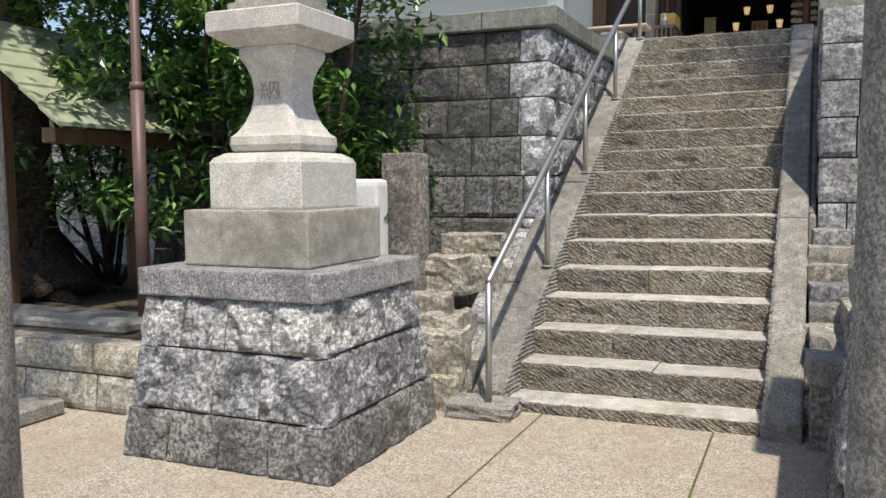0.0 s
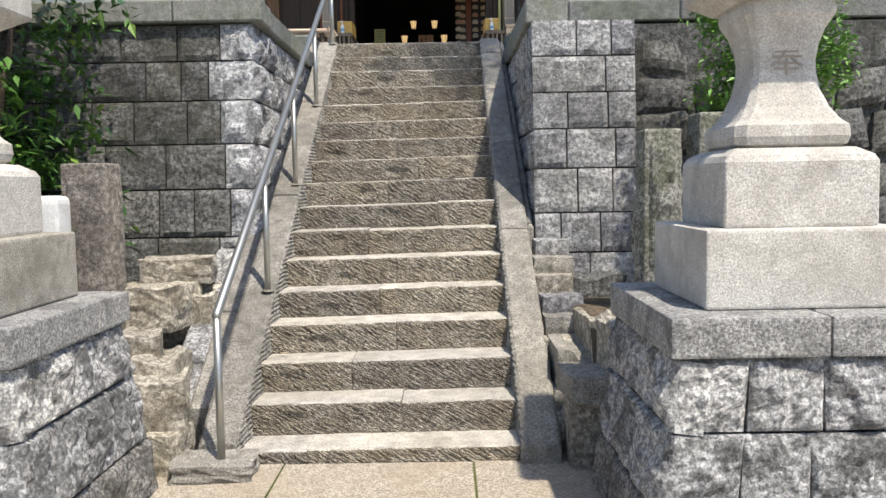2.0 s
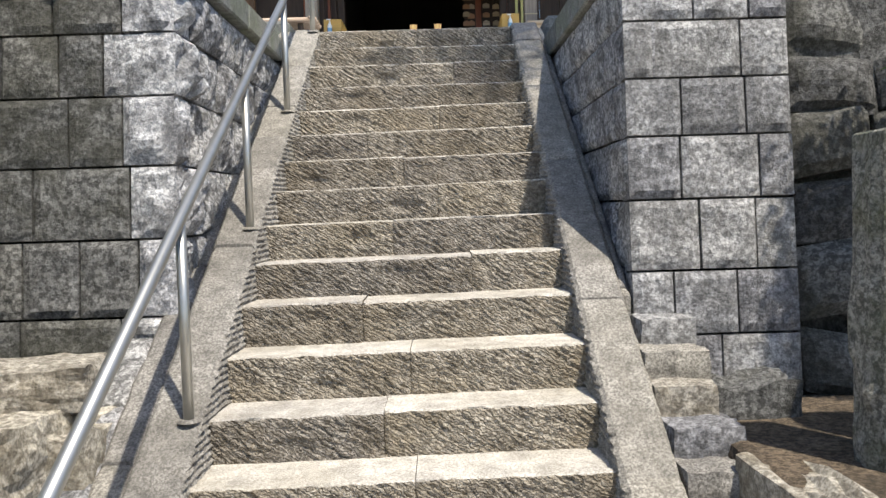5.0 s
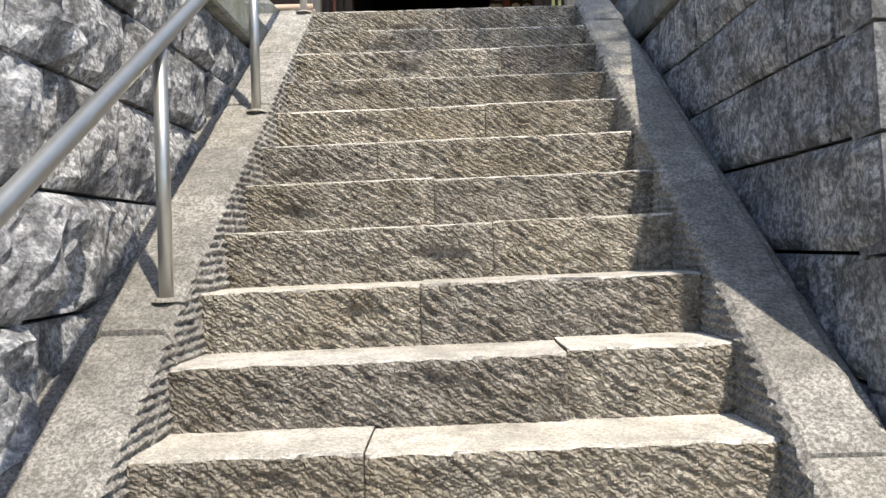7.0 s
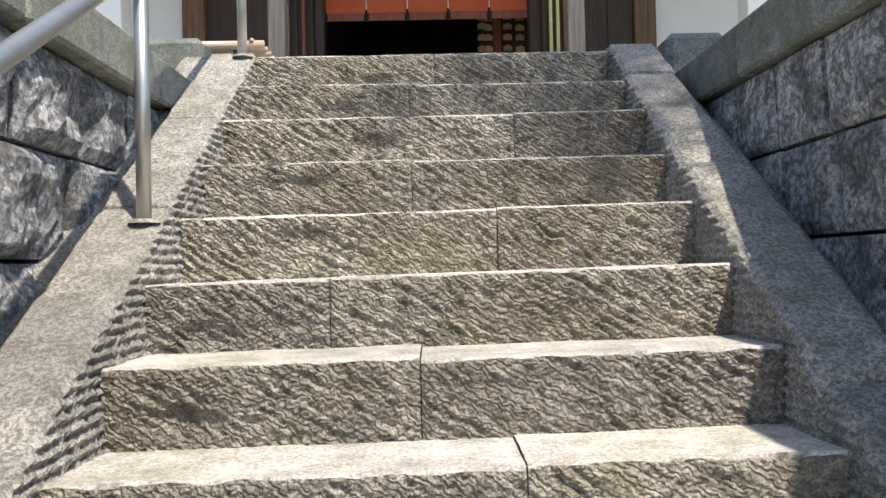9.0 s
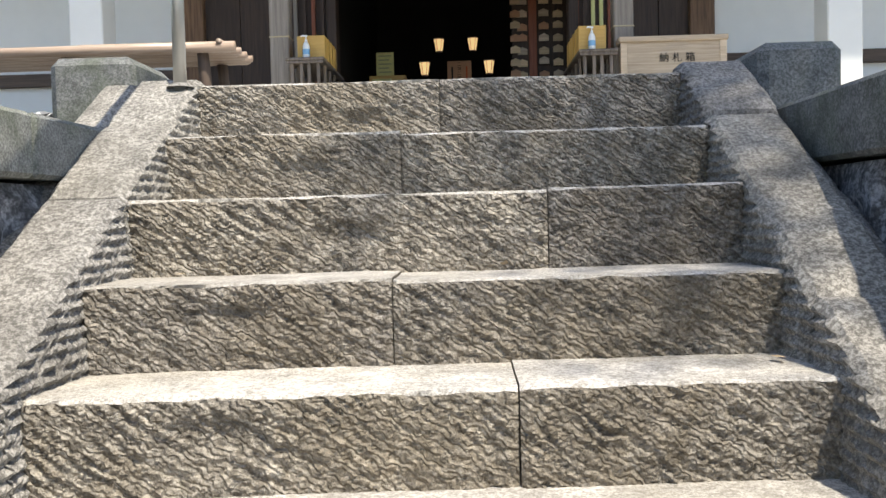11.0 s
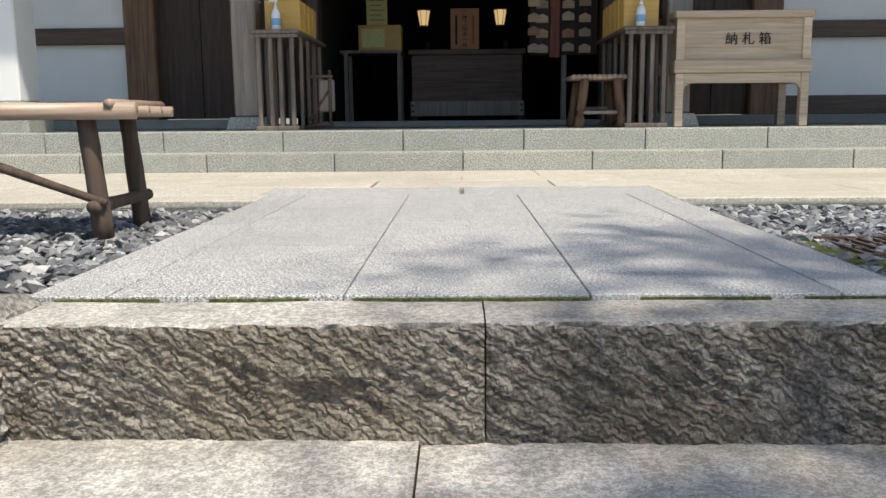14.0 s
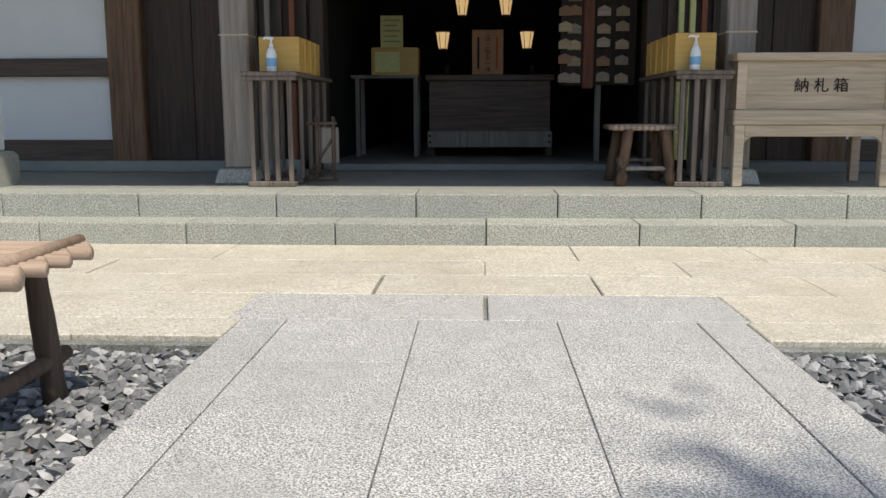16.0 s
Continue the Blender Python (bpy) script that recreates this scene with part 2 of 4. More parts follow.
def mesh_of(bm, name, smooth=False):
    me = bpy.data.meshes.new(name)
    bm.normal_update()
    bm.to_mesh(me)
    bm.free()
    if smooth:
        for p in me.polygons:
            p.use_smooth = True
    return me


def part(name, bm, material, parent=None, label="", smooth=False):
    me = mesh_of(bm, name, smooth) if isinstance(bm, bmesh.types.BMesh) else bm
    if not me.materials:
        me.materials.append(material)
    ob = new(name, me)
    if parent:
        ob.parent = parent
    return tagged(ob, label) if label else ob


def add_box(bm, a, b, bevel=0.0, seg=1, top=(0, 0)):
    """Box from corner a to b; top: how far its upper face draws in."""
    vs = []
    for z in (0, 1):
        for x, y in ((0, 0), (1, 0), (1, 1), (0, 1)):
            sx = top[0] * z * (1 - 2 * x)
            sy = top[1] * z * (1 - 2 * y)
            vs.append(bm.verts.new(((b[0] if x else a[0]) + sx, (b[1] if y else a[1]) + sy, b[2] if z else a[2])))
    fs = [bm.faces.new([vs[i] for i in q]) for q in ((3, 2, 1, 0), (4, 5, 6, 7), (0, 1, 5, 4), (1, 2, 6, 5), (2, 3, 7, 6), (3, 0, 4, 7))]
    if bevel:
        es = list({e for f in fs for e in f.edges})
        bmesh.ops.bevel(bm, geom=es, offset=bevel, segments=seg, affect="EDGES", profile=0.6)
    return vs


def box(a, b, bevel=0.0, seg=1, top=(0, 0)):
    bm = bmesh.new()
    add_box(bm, a, b, bevel, seg, top)
    return bm


def tube(points, radius, sides=12, ends=True):
    """A round bar along points; radius a number or one a point."""
    bm = bmesh.new()
    rings = []
    pts = [Vector(p) for p in points]
    for k, p in enumerate(pts):
        d = (pts[min(k + 1, len(pts) - 1)] - pts[max(k - 1, 0)]).normalized()
        u = d.orthogonal().normalized() if abs(d.z) < 0.99 else Vector((1, 0, 0))
        if abs(d.z) < 0.99:
            u = Vector((0, 0, 1)).cross(d).normalized()
        v = d.cross(u)
        r = radius[k] if isinstance(radius, (list, tuple)) else radius
        rings.append([bm.verts.new(p + r * (u * math.cos(a) + v * math.sin(a))) for a in (2 * math.pi * i / sides for i in range(sides))])
    for r0, r1 in zip(rings, rings[1:]):
        for i in range(sides):
            bm.faces.new((r0[i], r0[(i + 1) % sides], r1[(i + 1) % sides], r1[i]))
    if ends:
        bm.faces.new(list(reversed(rings[0])))
        bm.faces.new(rings[-1])
    return bm


def lathe_square(profile, cut=0.25, sub=4):
    """A squared body with cut corners: (half width, z) upwards."""
    bm = bmesh.new()
    rings = []
    for w, z in profile:
        c = w * cut
        ring = [(-w + c, -w), (w - c, -w), (w, -w + c), (w, w - c), (w - c, w), (-w + c, w), (-w, w - c), (-w, -w + c)]
        rings.append([bm.verts.new((x, y, z)) for x, y in ring])
    for r0, r1 in zip(rings, rings[1:]):
        for i in range(8):
            bm.faces.new((r0[i], r0[(i + 1) % 8], r1[(i + 1) % 8], r1[i]))
    bm.faces.new(list(reversed(rings[0])))
    bm.faces.new(rings[-1])
    return bm


def slab_grid(o, ux, uz, out, nx, nz, depth, disp, round_edge=0.02):
    """A stone with a worked face: o its lower left corner, ux and uz its edges, out its face's way; disp(u, v) in metres."""
    bm = bmesh.new()
    o, ux, uz, out = Vector(o), Vector(ux), Vector(uz), Vector(out)
    lx, lz = ux.length, uz.length
    g = []
    for j in range(nz + 1):
        row = []
        for i in range(nx + 1):
            u, v = i / nx, j / nz
            e = min(u * lx, (1 - u) * lx, v * lz, (1 - v) * lz)
            k = min(1.0, e / round_edge) if round_edge else 1.0
            k = k * (2 - k)
            row.append(bm.verts.new(o + ux * u + uz * v + out * (disp(u * lx, v * lz) * k - round_edge * 0.6 * (1 - k))))
        g.append(row)
    for j in range(nz):
        for i in range(nx):
            bm.faces.new((g[j][i], g[j][i + 1], g[j + 1][i + 1], g[j + 1][i]))
    rim = g[0][:-1] + [r[-1] for r in g[:-1]] + list(reversed(g[-1][1:])) + [r[0] for r in reversed(g[1:])]
    cs = [bm.verts.new(p - out * depth) for p in (o, o + ux, o + ux + uz, o + uz)]
    bottom, right, top, left = g[0], [r[-1] for r in g], g[-1], [r[0] for r in g]
    bm.faces.new(bottom[::-1] + [cs[0], cs[1]])
    bm.faces.new(right[::-1] + [cs[1], cs[2]])
    bm.faces.new(top + [cs[2], cs[3]])
    bm.faces.new(left + [cs[3], cs[0]])
    bm.faces.new((cs[3], cs[2], cs[1], cs[0]))
    return bm


def craggy(seed, amp, freq=5.0, bulge=0.0, lx=0.3, lz=0.3):
    off = Vector((seed * 7.31, seed * 3.77, seed * 1.93))

    def f(u, v):
        p = Vector((u, v, 0)) * freq + off
        n = noise.fractal(p, 0.8, 2.1, 4)
        c = noise.cell_vector(p * 0.55)[0] - 0.5
        return amp * (n * 0.9 + 0.35 * c) + bulge * math.sin(math.pi * min(1, max(0, u / lx))) * math.sin(math.pi * min(1, max(0, v / lz)))
    return f


def coursed(wall, o, ux, uz, out, rows, width, material, amp, seed, joint=0.012, quoin=None, bulge=0.0, step=0.035, depth=0.16, skew=0.0, limit=None, names="stone_block"):
    """Blocks in courses on a plane: o lower left, ux/uz the extents. quoin: 'left' or 'right' ends get the pale material."""
    rnd = random.Random(seed)
    o, ux, uz, out = Vector(o), Vector(ux), Vector(uz), Vector(out)
    lx, lz = ux.length, uz.length
    ex, ez = ux.normalized(), uz.normalized()
    z = 0.0
    total = sum(rows)
    made = []
    for k, h in enumerate(rows):
        h = h * lz / total
        x, first = 0.0, True
        while x < lx - 0.02:
            w = width * rnd.uniform(0.72, 1.3) * (0.62 if first and k % 2 else 1)
            if lx - (x + w) < width * 0.45:
                w = lx - x
                last = 0.24 if k % 2 else 0.33
                if quoin == "right" and w > last + 0.15:
                    w -= last
            first = False
            w = min(w, lx - x)
            mtl = material
            am, bu = amp, bulge
            if quoin and ((quoin == "left" and x < 0.01) or (quoin == "right" and x + w > lx - 0.01)):
                mtl, am, bu = QUOIN, amp * 2.0 + 0.006, 0.02
            if limit is None or limit(o + ex * (x + w / 2) + ez * (z + h / 2)):
                s = rnd.random() * 100
                bm = slab_grid(o + ex * (x + joint / 2) + ez * (z + joint / 2) + out * rnd.uniform(-0.006, 0.008), ex * (w - joint), ez * (h - joint), out,
                               max(3, int(w / step)), max(3, int(h / step)), depth, craggy(s, am, 6.0, bu, w, h), 0.022)
                made.append(part(names, bm, mtl, wall))
            x += w
        z += h
    return made


def text_mesh(body, size, name):
    cu = bpy.data.curves.new(name, "FONT")
    cu.body = body
    cu.size = size
    cu.extrude = 0.0015
    cu.align_x, cu.align_y = "CENTER", "CENTER"
    tmp = bpy.data.objects.new(name, cu)
    scene.collection.objects.link(tmp)
    dg = bpy.context.evaluated_depsgraph_get()
    me = bpy.data.meshes.new_from_object(tmp.evaluated_get(dg))
    bpy.data.objects.remove(tmp)
    return me


def writing(body, size, material, parent, m, name="lettering"):
    me = text_mesh(body, size, name)
    ob = part(name, me, material, parent)
    ob.matrix_basis = m
    return ob


# ---- lower ground ----
bm = box((-400, -400, -0.3), (400, 400, -0.004))
tagged(part("ground", bm, AGG), "beige exposed aggregate concrete ground", "ground", kind="structure")
pavement = thing("pavement", "beige exposed-aggregate concrete forecourt in long bays", "pavement", kind="structure")
for x0, x1 in ((-2.2, 0.25), (0.262, 1.29), (1.302, 3.4)):
    part("paving_bay", box((x0, -9, -0.003), (x1, 0.0 if x0 > 0 and x1 < 2 else 0.25, 0.006), 0.003), AGG, pavement)
for x in (0.256, 1.296):
    part("moss_joint", box((x - 0.006, -9, -0.003), (x + 0.006, -0.02, 0.003)), MOSS, pavement, "green mossy joint")

# ---- stairs ----
RISE, RUN, WIDE = 0.187, 0.308, 1.565
ZT = 3.09
STAIR_Y = [RUN * k - 0.023 * max(0, k - 12) + (0.03 if k == 16 else 0) for k in range(17)]
STAIR_Z = [0.085 + RISE * k for k in range(17)]
stairs = thing("stairs", "steep flight of chiselled grey-brown stone steps", "stairs", kind="structure")
JOINTS = [0.38, 0.89, 0.57, 0.83, 0.7, 0.8, 0.57, 1.1, 0.69, 0.936, 0.73, 0.49, 0.96, 0.7, 1.074, 0.684, 0.79]
LEAN = [0.015] + [0.022] * 11 + [0.016, 0.01, 0.005, 0.0, 0.0]
rnd = random.Random(5)


def step_stone(x0, x1, y, z0, z1, back, seed, lean=0.0):
    """One stone: riser dressed in broken slanting chisel strokes, worn nosing, slightly hollow tread; lean: fall towards the rail."""
    bm = bmesh.new()
    nx = max(6, int((x1 - x0) / 0.0085))
    nv = 25
    rows = []
    off = seed * 11.7
    pit = Vector((x0 + (x1 - x0) * (0.2 + 0.6 * ((seed * 0.37) % 1)), z0 + (z1 - z0) * (0.25 + 0.4 * ((seed * 0.61) % 1)), 0))
    deep = 0.016 if seed % 3 == 0 else 0.0
    ca, sa = math.cos(0.6), math.sin(0.6)
    for i in range(nx + 1):
        x = x0 + (x1 - x0) * i / nx
        ev = min(1.0, min(x - x0, x1 - x) / 0.012)
        fall = -lean * (1 - x / WIDE)
        col = []
        for j in range(nv + 1):
            z = z0 + (z1 - z0) * j / nv
            along, across = x * ca - z * sa, z * ca + x * sa
            q = Vector((x * 6, z * 9, off))
            s = across / 0.0255 + 1.3 * noise.noise(Vector((x * 6, z * 6, off))) + 0.5 * noise.noise(Vector((x * 21, z * 21, off)))
            stroke = noise.noise(Vector((along * 13, across * 34, off + 9)))
            d = 0.0042 * math.sin(2 * math.pi * s) * max(0.0, 0.55 + 1.3 * stroke) + 0.0055 * noise.noise(Vector((along * 24, across * 55, off + 3))) + 0.006 * noise.fractal(q, 0.8, 2, 3) + 0.003 * noise.noise(Vector((x * 110, z * 110, off)))
            r = math.hypot((x - pit.x) / 0.1, (z - pit.y) / 0.045)
            d -= deep * max(0.0, 1 - r * r)
            d *= 0.35 + 0.65 * ev
            chip = max(0.0, noise.noise(Vector((x * 11, off, 7))) - 0.15)
            worn = (0.006 + 0.02 * chip) * max(0, (j - nv + 3) / 3) ** 2
            low = (0.006 * (0.6 + noise.noise(Vector((x * 14, off, 2)))) + 0.018 * chip) if j == nv else 0.0
            col.append(bm.verts.new((x, y - d + worn + 0.006 * (1 - ev), z + fall - low - 0.004 * (1 - ev) * (j == nv))))
        for f in (0.03, 0.06, 0.12, 0.2, 0.3, 0.45, 0.6, 0.8, 1.0):
            hollow = 0.004 * noise.noise(Vector((x * 5, f * 3, off))) + 0.0015 * noise.noise(Vector((x * 16, f * 22, off))) + 0.0015
            col.append(bm.verts.new((x, y + (back - y) * f + 0.004, z1 + fall + hollow * 0.7)))
        rows.append(col)
    for a, b in zip(rows, rows[1:]):
        for j in range(len(a) - 1):
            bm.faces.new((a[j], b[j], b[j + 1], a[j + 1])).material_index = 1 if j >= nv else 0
    for r, flip in ((rows[0], True), (rows[-1], False)):
        c = bm.verts.new((r[0].co.x, back, z0))
        bm.faces.new((r + [c])[::-1] if not flip else r + [c])
    return bm


for k in range(17):
    y, z1 = STAIR_Y[k], (STAIR_Z[k] + 0.004 * math.sin(k * 2.3) if k < 16 else 3.085)
    z0 = -0.05 if k == 0 else STAIR_Z[k - 1] - 0.012
    back = STAIR_Y[k + 1] + 0.05 if k < 16 else 5.036
    cuts = (0.0, JOINTS[k], WIDE)
    for i, (x0, x1) in enumerate(zip(cuts, cuts[1:])):
        dz = rnd.uniform(-0.006, 0.006) if k < 16 else 0
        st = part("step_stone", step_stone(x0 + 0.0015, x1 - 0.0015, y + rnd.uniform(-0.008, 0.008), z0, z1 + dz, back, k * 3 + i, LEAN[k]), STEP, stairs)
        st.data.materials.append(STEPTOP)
part("joint_bed", box((0.0, 0.03, -0.1), (WIDE, 0.06, 0.05)), SOIL, stairs)


def sloped(x0, x1, y0, y1, lift, drop, material, parent, cut, name, seed, dress=0):
    """Sloping kerb stones along the flight, cut into lengths. dress: -1 or 1, the side whose face is pecked in rough rows."""
    m = RISE / RUN
    ys = [y0] + [c for c in cut if y0 < c < y1] + [y1]
    for i, (a, b) in enumerate(zip(ys, ys[1:])):
        g = 0.004
        bm = bmesh.new()
        dz = 0.006 * math.sin(i * 2.7 + seed)
        n = max(2, int((b - a) / (0.014 if dress else 0.045)))
        prev = None
        for j in range(n + 1):
            y = a + g + (b - a - 2 * g) * j / n
            end = min(1.0, min(j, n - j) * (0.014 if dress else 0.045) / 0.04)
            zt = min(3.12, 0.085 + m * y + lift) + dz + 0.005 * noise.noise(Vector((y * 5, seed, 0))) - 0.01 * (1 - end)
            zb = max(-0.05, zt - drop)
            r = 0.016 + 0.008 * noise.noise(Vector((y * 23, seed, 1)))
            w0 = 0.006 * noise.noise(Vector((y * 9, seed, 3)))
            mid = 0.003 * noise.noise(Vector((y * 17, seed, 8)))
            pts = [(x0 + w0, y, zb), (x1 + w0, y, zb), (x1 + w0, y, zt - r), (x1 - r, y, zt), ((x0 + x1) / 2, y, zt + mid), (x0 + r, y, zt), (x0 + w0, y, zt - r)]
            if dress:
                face = []
                for q in range(1, 49):
                    z = zt - r - (0.36 - r) * (48 - q) / 48
                    rowk = math.sin(2 * math.pi * z / 0.028 + 1.2 * noise.noise(Vector((y * 8, z * 5, seed))))
                    bump = 0.0075 * rowk * (0.75 + noise.noise(Vector((y * 30, z * 30, seed)))) + 0.005 * noise.noise(Vector((y * 70, z * 70, seed)))
                    face.append(((x1 if dress > 0 else x0) + w0 + dress * (bump + 0.02 * (zt - z) / 0.36), y, z))
                pts = pts[:2] + face + pts[3:] if dress > 0 else pts[:6] + face[::-1]
            ring = [bm.verts.new(p) for p in pts]
            if prev:
                for q in range(len(ring)):
                    bm.faces.new((prev[q], ring[q], ring[(q + 1) % len(ring)], prev[(q + 1) % len(ring)]))
            else:
                bm.faces.new(ring)
            prev = ring
        bm.faces.new(prev[::-1])
        bmesh.ops.recalc_face_normals(bm, faces=bm.faces)
        part(name, bm, material, parent)


sloped(WIDE, WIDE + 0.21, -0.06, 5.02, 0.055, 0.5, STRING, stairs, (0.85, 1.75, 2.9, 3.85, 4.6), "kerb_stone", 1, -1)
sloped(-0.21, 0.0, -0.02, 5.02, 0.055, 0.5, STRING, stairs, (0.85, 2.2, 3.25, 3.65, 4.25, 4.62), "kerb_stone", 2, 1)
sloped(-0.34, -0.214, 0.25, 4.98, 0.03, 0.5, STRING, stairs, (0.7, 1.0, 1.5, 2.1, 2.5, 2.9, 3.3, 3.9), "gutter_stone", 3)
sloped(-0.52, -0.344, 0.3, 1.66, 0.0, 0.6, GRANITED, stairs, (0.62, 0.95, 1.3), "gutter_slab", 5)
sloped(WIDE + 0.214, WIDE + 0.262, 1.85, 4.98, 0.0, 0.5, STRING, stairs, (1.4, 1.9, 2.4, 3.1, 3.7, 4.3), "gutter_stone", 4)

# ---- terraced retaining walls beside the flight ----
wl = thing("wall_left", "dark weathered ashlar retaining wall with pale rough quoins", "retaining wall", kind="structure")
rows8 = (0.42, 0.4, 0.36, 0.36, 0.34, 0.33, 0.3, 0.28)
BX = -0.27
coursed(wl, (-4.4, 1.62, 0.0), (4.4 + BX, 0, 0), (0, 0.28, 2.76), (0, -1, 0.1), rows8, 0.36, WALLDARK, 0.014, 11, quoin="right")
coursed(wl, (BX, 1.64, 0.0), (0, 3.5, 0), (0.02, 0.26, 2.76), (1, 0, 0), rows8, 0.46, GRANITED, 0.036, 12, quoin="left", bulge=0.02, limit=lambda p: p.z > 0.2 + 0.5 * p.y - 0.6)
part("wall_core", box((-4.4, 1.98, -0.1), (BX - 0.12, 5.3, 2.74)), WALLDARK, wl)
for x0, x1 in ((-4.4, -2.9), (-2.895, -1.5), (-1.495, -0.85), (-0.845, -0.18)):
    part("cap_stone", box((x0, 1.84, 2.765), (x1, 2.2, 2.93), 0.012), CAP, wl)
for y0, y1 in ((2.205, 3.2), (3.205, 4.2), (4.205, 5.0)):
    part("cap_stone", box((-0.52, y0, 2.765), (-0.2, y1, 2.93), 0.012), CAP, wl)
part("end_block", box((-0.56, 5.005, 2.7), (-0.26, 5.4, 3.22), 0.03), CAP, wl)

wr = thing("wall_right", "grey squared-stone retaining wall with rough joints", "retaining wall", kind="structure")
RX = 1.835
rows7 = (0.4, 0.3, 0.3, 0.3, 0.335, 0.3, 0.275, 0.275, 0.275)
coursed(wr, (RX, 1.74, 0.0), (0.79, 0, 0), (0, 0.24, 2.76), (0, -1, 0.09), rows7, 0.32, WALLGREY, 0.014, 21)
# The shaded side face is brightened by giving it a paler stone colour.
coursed(wr, (RX, 5.1, 0.0), (0, -3.32, 0), (0, 0.2, 2.76), (-1, 0, 0), rows7, 0.42, GRANITED, 0.022, 22, limit=lambda p: p.z > 0.5 * p.y - 0.5)
part("wall_core", box((RX + 0.13, 2.12, -0.1), (6.8, 5.3, 2.74)), WALLDARK, wr)
for y0, y1 in ((2.12, 3.0), (3.005, 4.0), (4.005, 5.0)):
    part("cap_stone", box((RX - 0.03, y0, 2.765), (RX + 0.3, y1, 2.95), 0.012), CAP, wr)
for x0, x1 in ((RX + 0.305, 3.0), (3.005, 4.9), (4.905, 6.8)):
    part("cap_stone", box((x0, 2.12, 2.765), (x1, 2.5, 2.93), 0.012), CAP, wr)
part("end_block", box((1.86, 5.005, 2.7), (2.14, 5.4, 3.2), 0.03), CAP, wr)

# irregular masonry further along
rub = thing("wall_rubble", "dark irregular polygonal stone retaining wall", "retaining wall", kind="structure")
rr = random.Random(8)
zc = 0.0
k = 0
while zc < 2.7:
    h = rr.uniform(0.3, 0.42)
    x = 2.64
    while x < 6.8:
        w = rr.uniform(0.3, 0.55)
        bm = slab_grid((x + 0.01, 1.7 + zc * 0.17, zc + 0.01), (w - 0.02, 0, rr.uniform(-0.07, 0.07)), (rr.uniform(-0.06, 0.06), 0.17 * h, h - 0.02), (0, -1, 0.15), 7, 6, 0.3, craggy(k * 1.7, 0.03, 5, 0.05, w, h), 0.05)
        part("rubble_stone", bm, WALLDARK, rub)
        x += w
        k += 1
    zc += h


# ---- lanterns on their pedestals ----
def pedestal():
    """Stone lantern and pedestal round its own centre, on the ground."""
    t = thing("stone_lantern", "pale granite votive lantern on a rough-faced stone pedestal", "stone lantern", "pair of lanterns")
    H0, H1 = 0.66, 0.545
    rws = (0.28, 0.33, 0.27)
    for k, (ax, ay) in enumerate(((0, -1), (1, 0), (0, 1), (-1, 0))):
        tx, ty = -ay, ax
        o = Vector((ax * H0 - tx * H0, ay * H0 - ty * H0, 0.0))
        z = 0.0
        for r, h in enumerate(rws):
            f0, f1 = z / 0.88, (z + h) / 0.88
            w0 = H0 + (H1 - H0) * f0
            w1 = H0 + (H1 - H0) * f1
            rn = random.Random(k * 10 + r + 3)
            cuts = [0.0]
            while cuts[-1] < 1:
                c = cuts[-1] + rn.uniform(0.2, 0.3) * (1 if r < 2 else 0.9)
                cuts.append(1.0 if c > 0.88 else c)
            for c0, c1 in zip(cuts, cuts[1:]):
                p0 = Vector((ax * w0 + tx * w0 * (2 * c0 - 1), ay * w0 + ty * w0 * (2 * c0 - 1), z + 0.006))
                p1 = Vector((ax * w0 + tx * w0 * (2 * c1 - 1), ay * w0 + ty * w0 * (2 * c1 - 1), z + 0.006))
                q0 = Vector((ax * w1 + tx * w1 * (2 * c0 - 1), ay * w1 + ty * w1 * (2 * c0 - 1), z + h))
                e = (p1 - p0).normalized() * 0.008
                am = 0.03 if r else 0.018
                bm = slab_grid(p0 + e, p1 - p0 - 2 * e, q0 - p0 - Vector((0, 0, 0.004)), (ax, ay, 0.13), 22, 20, 0.12, craggy(rn.random() * 90, am, 8.5, 0.018 if r else 0.01, (p1 - p0).length, h), 0.024)
                # Courses get darker towards the bottom.
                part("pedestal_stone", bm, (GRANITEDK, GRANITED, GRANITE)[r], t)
            z += h
    part("pedestal_core", box((-0.5, -0.5, 0.02), (0.5, 0.5, 0.87)), GRANITED, t)
    for x0, x1, y0, y1 in ((-0.575, -0.003, -0.575, 0.575), (0.003, 0.575, -0.575, 0.2), (0.003, 0.575, 0.206, 0.575)):
        part("cover_slab", box((x0, y0, 0.882), (x1, y1, 1.03), 0.012, 2), SLABST, t)
    part("lower_block", box((-0.4, -0.4, 1.032), (0.4, 0.4, 1.335), 0.012, 2), LANTERN2, t, "stained lower block")
    bm = lathe_square([(0.295, 1.337), (0.298, 1.35), (0.298, 1.59), (0.285, 1.615), (0.235, 1.645)], 0.02)
    part("upper_block", bm, LANTERN, t)
    prof = [(0.2, 1.647), (0.222, 1.66), (0.232, 1.69), (0.228, 1.735), (0.205, 1.755), (0.2, 1.76), (0.168, 1.81), (0.14, 1.88), (0.127, 1.95), (0.125, 2.0), (0.133, 2.06), (0.152, 2.12), (0.182, 2.175), (0.185, 2.2), (0.18, 2.225)]
    part("shaft", lathe_square(prof, 0.16), LANTERN, t)
    bm = lathe_square([(0.2, 2.226), (0.235, 2.25), (0.29, 2.285), (0.3, 2.3), (0.3, 2.4), (0.28, 2.412)], 0.03)
    part("platform", bm, LANTERN, t)
    bm = lathe_square([(0.215, 2.413), (0.215, 2.46), (0.185, 2.47), (0.185, 2.85)], 0.05)
    part("fire_box", bm, LANTERN2, t)
    return t


